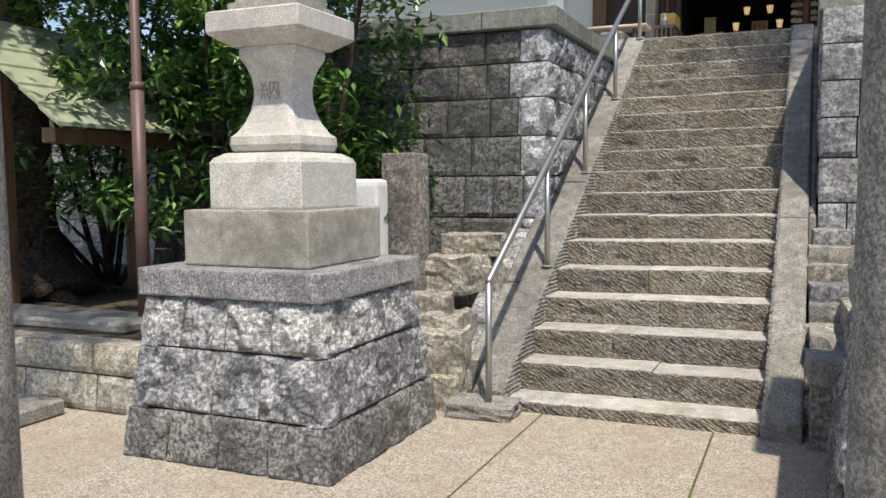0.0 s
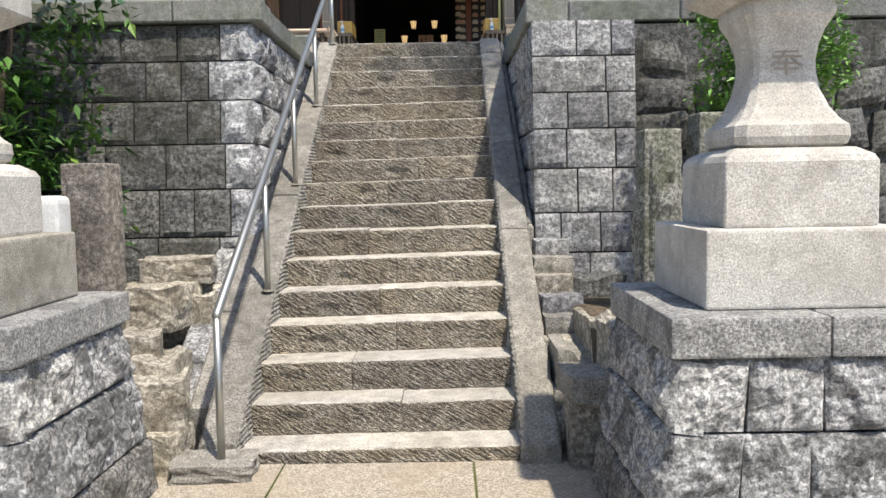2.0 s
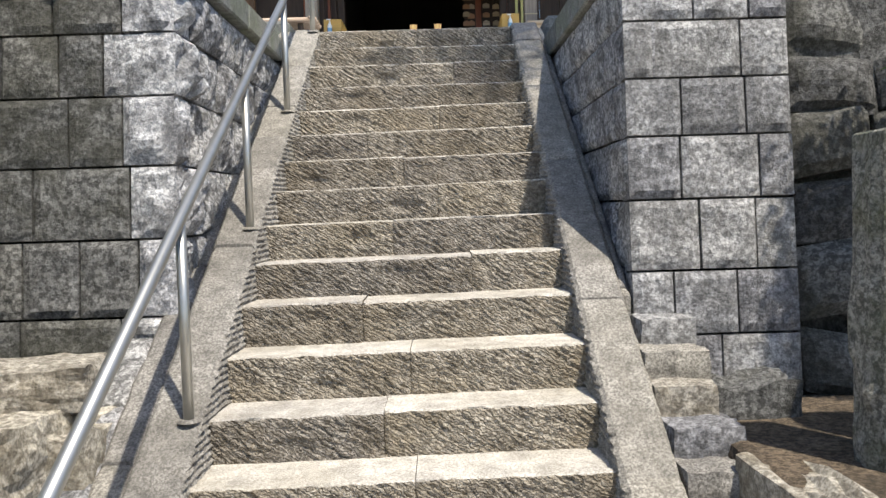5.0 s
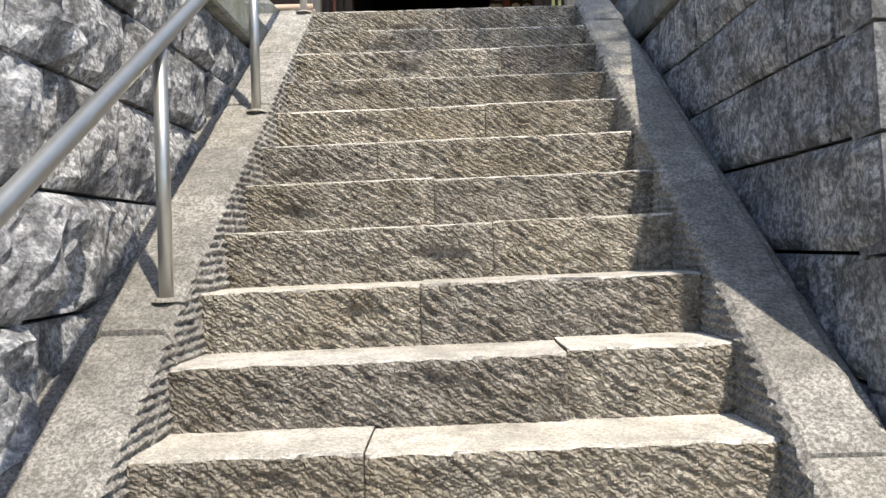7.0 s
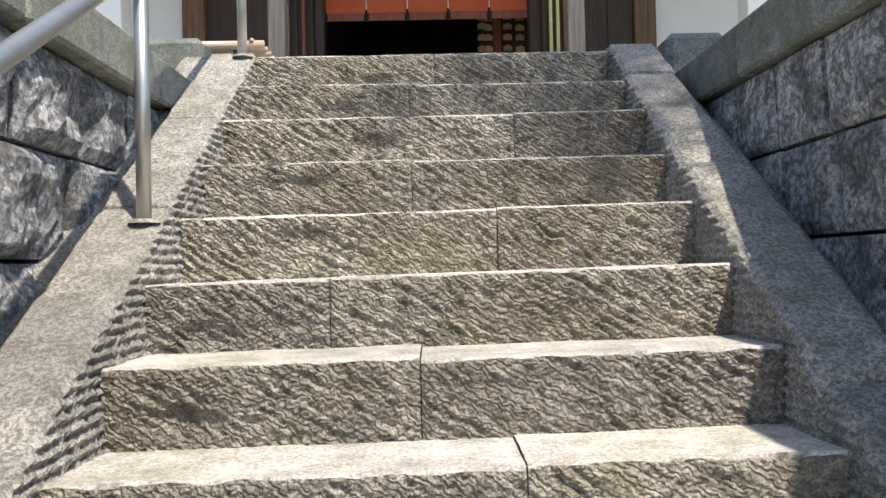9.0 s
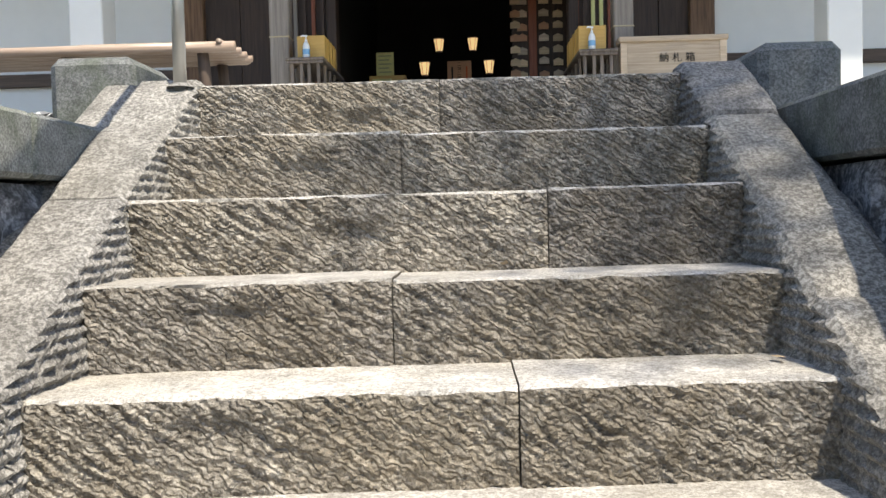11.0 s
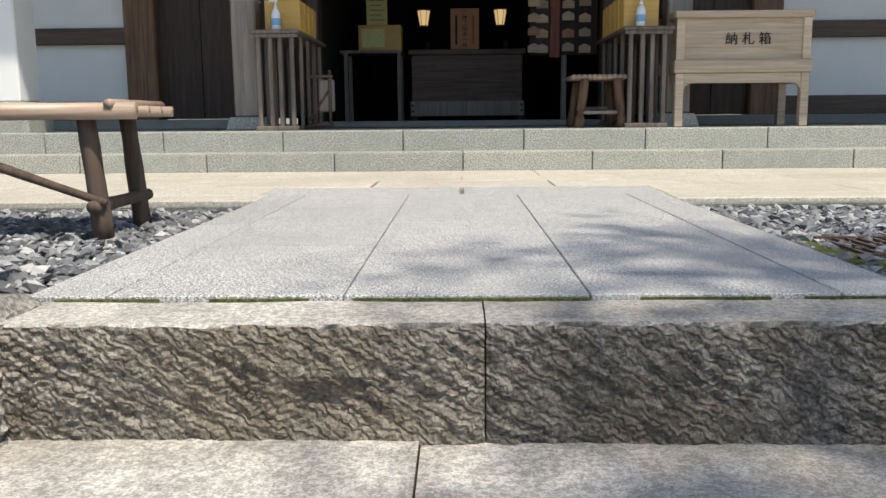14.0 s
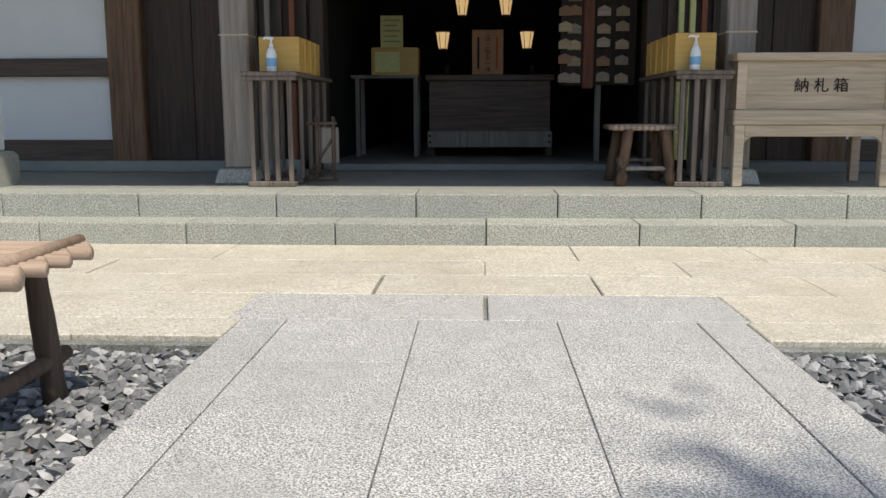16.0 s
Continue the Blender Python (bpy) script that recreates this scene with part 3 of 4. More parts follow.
LC, RC = (-0.975, -0.98), (2.545, -0.98)
lan = pedestal()
lan.location = (*LC, 0)
lan2 = copy_thing(lan, pose(RC[0], RC[1], 0))
for ob in lan2.children:
    if ob.name.startswith("lower_block"):
        ob.data = ob.data.copy()
        ob.data.materials[0] = LANTERN
        tagged(ob, "clean pale lower block")
for ob, body in ((lan, "\u7d0d"), (lan2, "\u5949")):
    writing(body, 0.14, CARVE, ob, pose(0, -0.1285, 1.99, 90, 0, 0), "carved_character")

# ---- stone posts and steles behind the lanterns ----
def stele(name, label, x0, x1, y0, y1, z0, z1, material, amp, rounded=0.02):
    t = thing(name, label, "stone post", at=((x0 + x1) / 2, (y0 + y1) / 2, z0))
    w, d = x1 - x0, y1 - y0
    bm = bmesh.new()
    add_box(bm, (-w / 2, -d / 2, 0), (w / 2, d / 2, z1 - z0), rounded, 3)
    part("shaft", bm, material, t)
    if amp:
        for f in ((0, -1), (1, 0), (-1, 0)):
            ww = (w if f[0] == 0 else d) - 0.06
            tx = Vector((-f[1], f[0], 0))
            o = Vector((f[0] * (w / 2 + 0.016), f[1] * (d / 2 + 0.016), 0.03)) - tx * ww / 2
            part("hewn_face", slab_grid(o, tx * ww, (0, 0, z1 - z0 - 0.09), (*f, 0), 9, 26, 0.04, craggy(z1 * 13 + f[0], amp, 9, 0.012, ww, z1 - z0), 0.03), material, t)
    return t


stele("stone_post", "brown hewn stone post beside the wall", -1.13, -0.85, 0.5, 0.74, 0.0, 1.69, POSTST, 0.013)
stele("stele", "polished white granite stele behind the lantern", -1.5, -1.06, 0.3, 0.5, 0.0, 1.5, WHITEST, 0.0, 0.05)
stele("stone_post", "grey mossy hewn stone post by the wall", 2.37, 2.6, 0.6, 0.83, 0.0, 1.84, POSTG, 0.03)
stele("stone_post", "weathered square stone post behind the lantern", 2.72, 3.0, 0.66, 0.92, 0.0, 1.94, POSTG, 0.03)


# ---- rockery ----
def rock(name, label, c, s, seed, material=ROCK, rot=0.0, rough=1.0):
    bm = bmesh.new()
    bmesh.ops.create_cube(bm, size=1)
    bmesh.ops.subdivide_edges(bm, edges=bm.edges[:], cuts=7, use_grid_fill=True)
    off = Vector((seed * 3.1, seed * 5.7, seed))
    for v in bm.verts:
        p = v.co.copy()
        rd = p.normalized() * 0.62
        p = p * 0.88 + rd * 0.12
        n = noise.fractal(p * 2.6 + off, 0.75, 2.1, 5)
        n *= rough
        st = (round((p.z + n * 0.2) * 5) / 5 - p.z) * rough
        p = p * (1 + 0.13 * n) + Vector((0, 0, 0.25 * st))
        v.co = Vector((p.x * s[0], p.y * s[1], p.z * s[2]))
    me = mesh_of(bm, name)
    me.materials.append(material)
    ob = new(name, me)
    ob.matrix_basis = pose(*c, 0, 0, rot)
    return tagged(ob, label, "rock", "rockery")


RL = "split buff-grey rock stacked beside the steps"
for i, (c, q, r) in enumerate((((-0.5, 0.1, 0.32), (0.4, 0.4, 0.34), 12), ((-0.43, -0.02, 0.1), (0.3, 0.3, 0.26), -8), ((-0.74, 0.1, 0.2), (0.36, 0.5, 0.42), 30), ((-0.78, 0.42, 0.5), (0.46, 0.42, 0.36), 18),
                               ((-0.74, 0.85, 0.78), (0.48, 0.5, 0.28), -6), ((-0.66, 1.2, 0.98), (0.46, 0.42, 0.17), 10), ((-0.62, 0.55, 0.25), (0.4, 0.6, 0.5), 0), ((-0.7, 1.2, 0.45), (0.7, 0.6, 0.8), 0), ((-1.05, 0.3, 0.2), (0.4, 0.5, 0.5), 22), ((-0.56, 0.34, 0.26), (0.36, 0.5, 0.6), 4))):
    rock("rock", RL, c, q, i + 1, ROCK, r, 0.65)
for i in range(9):
    yq = 0.2 + i * 0.185
    rock("rock", "flat-laid grey-buff rubble stone beside the kerb", (1.905 + 0.012 * (i % 3), yq, 0.085 + 0.607 * yq - 0.09), (0.25 + 0.03 * (i % 2), 0.2, 0.2), i + 31, (ROCK, STRING, WALLGREY)[i % 3], 2.5 * (i % 3) - 2, 0.45)
for i, (c, q, r) in enumerate((((1.93, -0.02, 0.44), (0.28, 0.4, 0.14), 5), ((1.91, 0.0, 0.2), (0.2, 0.32, 0.4), 0), ((1.93, 0.95, 0.3), (0.26, 1.3, 0.5), 0), ((2.1, 0.32, 0.36), (0.2, 1.15, 0.76), 3), ((2.16, 1.5, 0.5), (0.5, 0.34, 0.72), 6))):
    rock("rock", "grey-buff rubble stone stepped beside the kerb", c, q, i + 51, (STRING, ROCK, STRING, ROCK, WALLDARK)[i], r, 0.6)
tagged(part("soil_bank", box((2.0, 0.15, -0.02), (3.6, 1.75, 0.72), 0.05, 2), SOIL), "bare mossy soil bed behind the lantern", "soil", kind="structure")
tagged(part("soil_bed", box((-2.1, 0.2, -0.02), (-0.75, 1.7, 0.35), 0.06, 2), SOIL), "dark soil bed behind the lantern", "soil", kind="structure")

# ---- handrail ----
rail = thing("handrail", "round grey steel handrail beside the stone steps", "handrail")
SL = RISE / RUN
RXX = -0.047
posts = [(-0.15, 0.085), (1.14, 0.085 + SL * 1.14 + 0.05), (2.32, 0.085 + SL * 2.32 + 0.05), (3.55, 0.085 + SL * 3.55 + 0.05), (4.85, 3.08)]
top = lambda y: 0.86 + 0.585 * (y + 0.15)
for y, zb in posts:
    part("post", tube([(RXX, y, zb - 0.03), (RXX, y, top(y) - 0.01)], 0.021, 16), STEEL, rail, smooth=True)
    if y > 0:
        part("flange", tube([(RXX, y, zb), (RXX, y, zb + 0.012)], [0.045, 0.03], 16), STRING, rail)
part("rail", tube([(RXX, -0.15, 0.845), (RXX, -0.145, 0.86), (RXX, 1.5, top(1.5)), (RXX, 3, top(3)), (RXX, 4.76, top(4.76)), (RXX, 4.9, top(4.76) + 0.07), (RXX, 5.15, top(4.76) + 0.08)], 0.0245, 16), STEEL, rail, smooth=True)
t = rock("rock", "flat pale stone block under the rail post", (-0.08, -0.16, 0.035), (0.42, 0.28, 0.12), 77, STRING, 4)

# ---- gate pillars ----
for x in (-0.5, 2.0):
    t = thing("gate_pillar", "round rough grey granite gate pillar", "pillar", "gate pillars", at=(x, -3.4, 0))
    part("shaft", tube([(0, 0, 0.0), (0, 0, 1), (0, 0, 2), (0, 0, 2.6)], [0.158, 0.15, 0.143, 0.13], 40), STRING, t, smooth=True)

# ---- left corner: low wall, terrace, shelter, pole, tree, shrubs ----
low = thing("low_wall", "low mossy stone edging wall of the planted terrace", "wall", kind="structure")
coursed(low, (-7.5, -1.02, 0.0), (5.95, 0, 0), (0, 0.05, 0.44), (0, -1, 0.05), (0.24, 0.2), 0.8, ROCK, 0.02, 41, bulge=0.02, depth=0.3)
tagged(part("terrace_soil", box((-7.5, -0.72, -0.02), (-1.6, 6, 0.42)), SOIL), "brown bare soil terrace under the shrubs", "soil", kind="structure")
part("kerb_step", box((-7.5, -0.6, 0.42), (-2.6, -0.1, 0.5), 0.02), STRING, low)
part("doorstep", box((-3.6, -1.6, 0.0), (-2.6, -1.12, 0.1), 0.012), STRING, low)
bw = thing("wall_back", "pale grey block wall behind the shrubs", "wall", kind="structure")
coursed(bw, (-9, 3.4, 0.4), (4.7, 0, 0), (0, 0, 1.8), (0, -1, 0), (0.3,) * 6, 0.6, WALLGREY, 0.004, 43, step=0.2)
pole = thing("pole", "brown painted round steel pole", "pole", at=(-2.72, -0.25, 0.42))
part("shaft", tube([(0, 0, 0), (0, 0, 1.75)], 0.048, 16), BROWNP, pole, smooth=True)
part("upper_shaft", tube([(0, 0, 1.75), (0, 0, 1.78), (0, 0, 3.9)], [0.048, 0.034, 0.034], 16), BROWNP, pole, smooth=True)
part("collar", tube([(0, 0, 1.74), (0, 0, 1.79)], 0.052, 16), BROWNP, pole, smooth=True)

shel = thing("water_shelter", "small shelter with green-grey copper sheet roof", "shelter")
for i in range(6):
    f0, f1 = i / 6, (i + 1) / 6
    bm = bmesh.new()
    z = lambda f: 1.93 + 0.95 * f
    p = [(-3.45 - 1.2 * f0, -0.3, z(f0) + 0.02), (-3.45 - 1.2 * f0, 1.8, z(f0) + 0.02), (-3.45 - 1.2 * f1, 1.8, z(f1)), (-3.45 - 1.2 * f1, -0.3, z(f1))]
    vs = [bm.verts.new(q) for q in p] + [bm.verts.new((q[0], q[1], q[2] - 0.03)) for q in p]
    for q in ((0, 1, 2, 3), (7, 6, 5, 4), (0, 4, 5, 1), (1, 5, 6, 2), (2, 6, 7, 3), (3, 7, 4, 0)):
        bm.faces.new([vs[w] for w in q])
    bmesh.ops.recalc_face_normals(bm, faces=bm.faces)
    part("roof_sheet", bm, COPPER, shel)
part("eave_beam", box((-3.75, -0.2, 1.8), (-3.6, 1.7, 1.92), 0.01), BROWNWOOD, shel)
for y in (0.0, 1.5):
    part("post", box((-4.5, y - 0.07, 0.4), (-4.36, y + 0.07, 2.5), 0.01), BROWNWOOD, shel)


def leaves(bm, c, n, spread, size, rnd, droop=0.3):
    for _ in range(n):
        d = Vector((rnd.gauss(0, 1), rnd.gauss(0, 1), rnd.gauss(0, 0.7)))
        d.normalize()
        p = Vector(c) + d * spread * rnd.random() ** 0.5
        a = Vector((rnd.gauss(0, 1), rnd.gauss(0, 1), rnd.gauss(-droop, 0.5))).normalized()
        s = a.cross(Vector((rnd.gauss(0, 0.3), rnd.gauss(0, 0.3), 1))).normalized()
        up = s.cross(a)
        L = size * rnd.uniform(0.6, 1.2)
        w = L * 0.2
        pts = [p, p + a * L * 0.35 + s * w, p + a * L, p + a * L * 0.35 - s * w]
        pts[1] += up * L * 0.06
        pts[3] += up * L * 0.06
        vs = [bm.verts.new(q) for q in pts]
        bm.faces.new((vs[0], vs[1], vs[2]))
        bm.faces.new((vs[0], vs[2], vs[3]))


def shrub(label, base, height, clumps, n, size, seed, rad):
    r = random.Random(seed)
    t = thing("evergreen_shrub", label, "shrub", at=base)
    tips = []
    for i in range(clumps):
        a = r.uniform(0, 6.28)
        q = r.random() ** 0.5 * rad
        tips.append(Vector((q * math.cos(a), q * math.sin(a), height * r.uniform(0.22, 1.0))))
    for i, tip in enumerate(tips[:9]):
        mid = Vector((tip.x * 0.35, tip.y * 0.35, tip.z * 0.55))
        part("limb", tube([(0.03 * i - 0.1, 0, 0), mid, tip], [0.035, 0.022, 0.006], 7), BARK, t, smooth=True)
    bm = bmesh.new()
    for tip in tips:
        leaves(bm, tip, n, r.uniform(0.16, 0.34), size, r)
    part("foliage", bm, LEAF, t)
    return t


shrub("dense glossy dark-green evergreen shrub", (-3.2, 1.3, 0.4), 3.6, 120, 90, 0.13, 3, 1.35)
shrub("tall dark-green evergreen shrub by the wall", (-1.9, 1.0, 0.4), 3.4, 80, 80, 0.12, 4, 0.75)
shrub("glossy green evergreen shrub behind the pole", (-4.9, 1.6, 0.4), 4.0, 130, 90, 0.14, 5, 1.6)
tree = thing("tree", "broad dark tree trunk with spreading roots", "tree", at=(-5.0, 0.75, 0.4))
part("trunk", tube([(0.3, -0.05, -0.05), (0.1, 0, 0.3), (-0.05, 0, 0.9), (-0.1, 0.05, 1.8), (-0.1, 0.1, 4.5)], [0.48, 0.33, 0.26, 0.22, 0.16], 14), BARK, tree, smooth=True)
for a, b in (((0.2, -0.1, 0.1), (0.9, -0.3, 0.0)), ((0.1, 0.1, 0.1), (0.7, 0.5, 0.0))):
    part("root", tube([a, b], [0.16, 0.04], 8), BARK, tree, smooth=True)
bm = bmesh.new()
r = random.Random(9)
for i in range(110):
    a, q = r.uniform(0, 6.28), r.random() ** 0.5 * 2.2
    leaves(bm, (q * math.cos(a), q * math.sin(a), r.uniform(3.6, 5.2)), 70, 0.4, 0.15, r)
# Unseen forward clusters, and the limb below, are added to shade the low wall.
for i in range(46):
    leaves(bm, (2.7 + r.gauss(0, 0.55), -3.3 + r.gauss(0, 0.6), 4.5 + r.gauss(0, 0.3)), 45, 0.36, 0.13, r)
part("crown", bm, LEAF, tree)
part("limb", tube([(-0.1, 0.05, 2.6), (0.9, -1.3, 3.9), (2.6, -3.2, 4.5)], [0.13, 0.09, 0.03], 9), BARK, tree, smooth=True)

# cypress behind the other lantern
cy = thing("cypress_shrub", "bright green feathery cypress shrub on the wall", "shrub", at=(3.42, 1.35, 0.7))
part("trunk", tube([(0, 0, 0), (0, 0, 1.4), (0.05, 0, 2.6)], [0.05, 0.04, 0.015], 8), BARK, cy, smooth=True)
bm = bmesh.new()
r = random.Random(12)
for i in range(90):
    a, q = r.uniform(0, 6.28), r.random() ** 0.5 * 0.48
    leaves(bm, (q * math.cos(a), q * math.sin(a) * 0.7, r.uniform(1.15, 2.2)), 70, 0.16, 0.07, r, 0.1)
part("foliage", bm, FERN, cy)

# ---- upper terrace ----
core = box((-40, 5.25, 0.0), (40, 60, 3.03))
tagged(part("ground_upper", core, SOIL), "dark soil level of the upper terrace", "ground", kind="structure")
path = thing("path", "pale speckled granite slab path to the porch", "path", kind="structure")
tri = [(0.115, 0.5405), (0.5405, 0.9825), (0.9825, 1.425)]
cutsy = {0: (5.04, 5.624, 6.572, 7.045), 1: (5.04, 6.1, 7.045), 2: (5.04, 5.624, 6.572, 7.045)}
for i, (x0, x1) in enumerate(tri):
    ys = cutsy[i]
    for a, b in zip(ys, ys[1:]):
        part("slab", box((x0 + 0.0015, a + 0.0025, 3.0), (x1 - 0.0015, b - 0.0025, ZT + 0.006), 0.002), PAVE, path)
for x0, x1, e in ((-0.035, 0.115, 0.0), (1.428, 1.58, 0.0)):
    for a, b in ((5.04, 6.08), (6.082, 7.047)):
        part("edge_slab", box((x0, a + 0.002, 3.0), (x1 - 0.003, b - 0.002, ZT + 0.006), 0.002), PAVE, path)
part("mortar_bed", box((-0.03, 5.05, 2.9), (1.57, 7.04, ZT - 0.008)), CAP, path)
for x0, x1 in ((0.02, 0.21), (0.3, 0.48), (0.56, 0.98), (1.07, 1.3), (1.36, 1.54)):
    part("moss_joint", box((x0, 5.035, 3.05), (x1, 5.0415, 3.091), 0.001), MOSS, path, "green moss in the joint")
terr = thing("terrace", "pale beige stone slab terrace before the porch", "terrace", kind="structure")
rt = random.Random(4)
yy = [6.83, 7.05, 7.44, 7.812, 8.161, 8.6]
for row, (a, b) in enumerate(zip(yy, yy[1:])):
    for i in range(-8, 9):
        x = (0.34 if row % 2 == 0 else 0.76) + 0.84 * i + rt.uniform(-0.01, 0.01)
        w = 0.84
        spans = ((x, min(x + w, -0.04)), (max(x, 1.583), x + w)) if row == 0 else ((x, x + w),)
        for p, q in spans:
            if q - p > 0.05:
                part("slab", box((p + 0.002, a + 0.003, 2.98), (q - 0.002, b - 0.003, ZT + 0.004 + rt.uniform(0, 0.002)), 0.004), PAVE if row == 1 and -0.2 < x < 1.2 else BEIGE, terr)
for x0, x1 in ((-6.3, -0.03), (1.575, 7)):
    part("edge_strip", box((x0, 6.785, 2.98), (x1, 6.828, ZT - 0.012), 0.003), CAP, terr)

part("bed", box((-6.2, 7.06, 2.9), (7.0, 8.6, ZT - 0.01)), CAP, terr)
P = 3.333
porch = thing("porch_steps", "grey-green granite porch steps with jointed kerb stones", "steps", kind="structure")
for i in range(18):
    x = 0.769 - 9 * 0.764 + i * 0.764
    part("kerb_stone", box((x + 0.0025, 8.6, 2.98), (x + 0.7615, 8.84, 3.206), 0.008, 2), KERB, porch)
for i in range(19):
    x = 0.4 - 9 * 0.745 + i * 0.745
    part("kerb_stone", box((x + 0.0025, 8.825, 3.0), (x + 0.7425, 9.12, P), 0.008, 2), KERB, porch)
part("floor_slab", box((-6.5, 9.122, 3.0), (7.5, 16.5, P - 0.002)), PORCHF, porch)


def gravel(x0, x1, y0, y1, n, seed):
    r = random.Random(seed)
    vs, fs = [], []
    for _ in range(n):
        c = Vector((r.uniform(x0, x1), r.uniform(y0, y1), 3.035 + r.random() * 0.03))
        s = r.uniform(0.012, 0.03)
        b = len(vs)
        m = Euler((r.uniform(-0.6, 0.6), r.uniform(-0.6, 0.6), r.uniform(0, 6.3))).to_matrix()
        ax = (r.uniform(0.8, 1.3), r.uniform(0.6, 1.0), r.uniform(0.4, 0.7))
        for d in ((1, 0, 0), (0.3, 0.9, 0.2), (-0.9, 0.4, 0), (-0.5, -0.8, 0.1), (0.6, -0.7, -0.1), (0.1, 0.05, 1), (0, 0, -1)):
            p = m @ Vector((d[0] * ax[0] * s, d[1] * ax[1] * s, d[2] * ax[2] * s * r.uniform(0.8, 1.2)))
            vs.append(c + p)
        for i in range(5):
            fs.append((b + i, b + (i + 1) % 5, b + 5))
            fs.append((b + (i + 1) % 5, b + i, b + 6))
    me = bpy.data.meshes.new("gravel")
    me.from_pydata(vs, [], fs)
    me.materials.append(GRAVEL)
    return tagged(new("gravel", me), "loose grey crushed-stone gravel bed", "gravel", kind="stuff")


gravel(-3.2, -0.03, 5.28, 6.78, 15000, 1)
gravel(1.58, 4.6, 5.28, 6.78, 14000, 2)
grate = thing("drain_grate", "rusty iron drain grating set in the gravel", "grate", at=(1.98, 5.75, 3.04))
part("frame", box((-0.25, -0.16, 0), (0.25, -0.14, 0.035)), IRON, grate)
part("frame", box((-0.25, 0.14, 0), (0.25, 0.16, 0.035)), IRON, grate)
for i in range(14):
    part("bar", box((-0.24 + i * 0.035, -0.139, 0.012), (-0.228 + i * 0.035, 0.139, 0.032)), IRON, grate)
for i in range(4):
    part("cross_bar", box((-0.249, -0.1 + i * 0.06, 0.008), (0.249, -0.092 + i * 0.06, 0.026)), IRON, grate)
tagged(part("moss_patch", box((1.62, 5.45, 3.03), (1.82, 6.0, 3.065), 0.015, 2), MOSS), "green moss patch by the path edge", "moss", kind="stuff")


# ---- furniture of the terrace and porch ----
def log(a, b, r0, r1, seed=0):
    pts = []
    for i in range(6):
        f = i / 5
        p = Vector(a).lerp(Vector(b), f)
        p += Vector((noise.noise(p * 4 + Vector((seed, 0, 0))), noise.noise(p * 4 + Vector((0, seed, 5))), 0)) * 0.002
        pts.append(p)
    return tube(pts, [r0 + (r1 - r0) * i / 5 + 0.0015 * math.sin(i * 2 + seed) for i in range(6)], 10)


bench = thing("bench", "bamboo-topped bench with rough dark log legs", "bench", at=(0, 0, 3.05))
for i in range(12):
    y = 5.98 + i * 0.035
    rr_ = 0.0165 if i else 0.025
    part("bamboo_pole", tube([(-1.75, y, 0.385), (-0.9, y, 0.385), (-0.86, y, 0.386), (-0.17 - 0.02 * (i % 3), y, 0.385)], [rr_, rr_, rr_ * 1.08, rr_], 10), BAMBOO, bench, smooth=True)
part("end_batten", tube([(-0.235, 5.95, 0.405), (-0.235, 6.38, 0.405)], 0.014, 8), BAMBOO, bench, "short bamboo tie", True)
for x in (-0.3, -1.62):
    for y, s in ((6.0, 0), (6.31, 3)):
        part("leg", log((x - 0.005, y + 0.035, 0), (x - 0.03, y + 0.02, 0.365), 0.031, 0.027, s + x), LEGW, bench, smooth=True)
    part("stretcher", log((x - 0.012, 5.98, 0.11), (x - 0.012, 6.42, 0.11), 0.02, 0.02, x), LEGW, bench, smooth=True)
part("brace", log((-0.28, 6.0, 0.12), (-1.0, 6.05, 0.36), 0.013, 0.013, 4), LEGW, bench, smooth=True)

stool = thing("stool", "low stool with woven straw seat and log legs", "stool", at=(1.7, 9.55, P))
for i in range(11):
    part("seat_pole", tube([(-0.18 + i * 0.034, -0.2, 0.335), (-0.18 + i * 0.034, 0.22, 0.335)], 0.018, 8), BAMBOO, stool, smooth=True)
for x in (-0.12, 0.12):
    for y in (-0.19, 0.19):
        part("leg", log((x * 1.25, y * 1.08, 0), (x * 0.9, y, 0.32), 0.034, 0.03, x + y), BROWNWOOD, stool, smooth=True)
part("stretcher", log((-0.14, -0.19, 0.1), (0.14, -0.19, 0.1), 0.013, 0.013), GREYWOOD, stool, smooth=True)
part("stretcher", log((-0.14, 0.19, 0.13), (0.14, 0.19, 0.13), 0.013, 0.013), GREYWOOD, stool, smooth=True)


def rail_table(x0, x1, y0, y1):
    t = thing("slatted_table", "weathered grey-brown narrow table on thin bars and skids", "table", "porch tables", at=(0, 0, P))
    part("tabletop", box((x0 - 0.03, y0 - 0.03, 0.63), (x1 + 0.03, y1, 0.655), 0.005), TABLEW, t)
    part("lip", box((x0 - 0.02, y0 - 0.022, 0.605), (x1 + 0.02, y0 + 0.0, 0.629), 0.003), TABLEW, t)
    half = (x1 - x0) / 2
    for side in (0, 1):
        xa = x0 + side * (half + 0.008)
        part("skid", box((xa - 0.01, y0 - 0.012, 0.0), (xa + half - 0.004, y0 + 0.04, 0.028), 0.004), TABLEW, t)
        for f in (0.16, 0.74):
            x = xa + half * f
            part("bar", box((x - 0.014, y0 + 0.001, 0.0285), (x + 0.014, y0 + 0.027, 0.6295), 0.003), TABLEW, t)
    for k in range(1, 5):
        y = y0 + (y1 - y0 - 0.08) * k / 4
        for x in (x0 + 0.015, x1 - 0.015):
            part("bar", box((x - 0.012, y, 0.0285), (x + 0.012, y + 0.024, 0.6295), 0.003), TABLEW, t)
    for x in (x0 + 0.015, x1 - 0.015):
        part("skid", box((x - 0.02, y0 + 0.2, 0.0), (x + 0.02, y1, 0.028), 0.004), TABLEW, t)
    return t


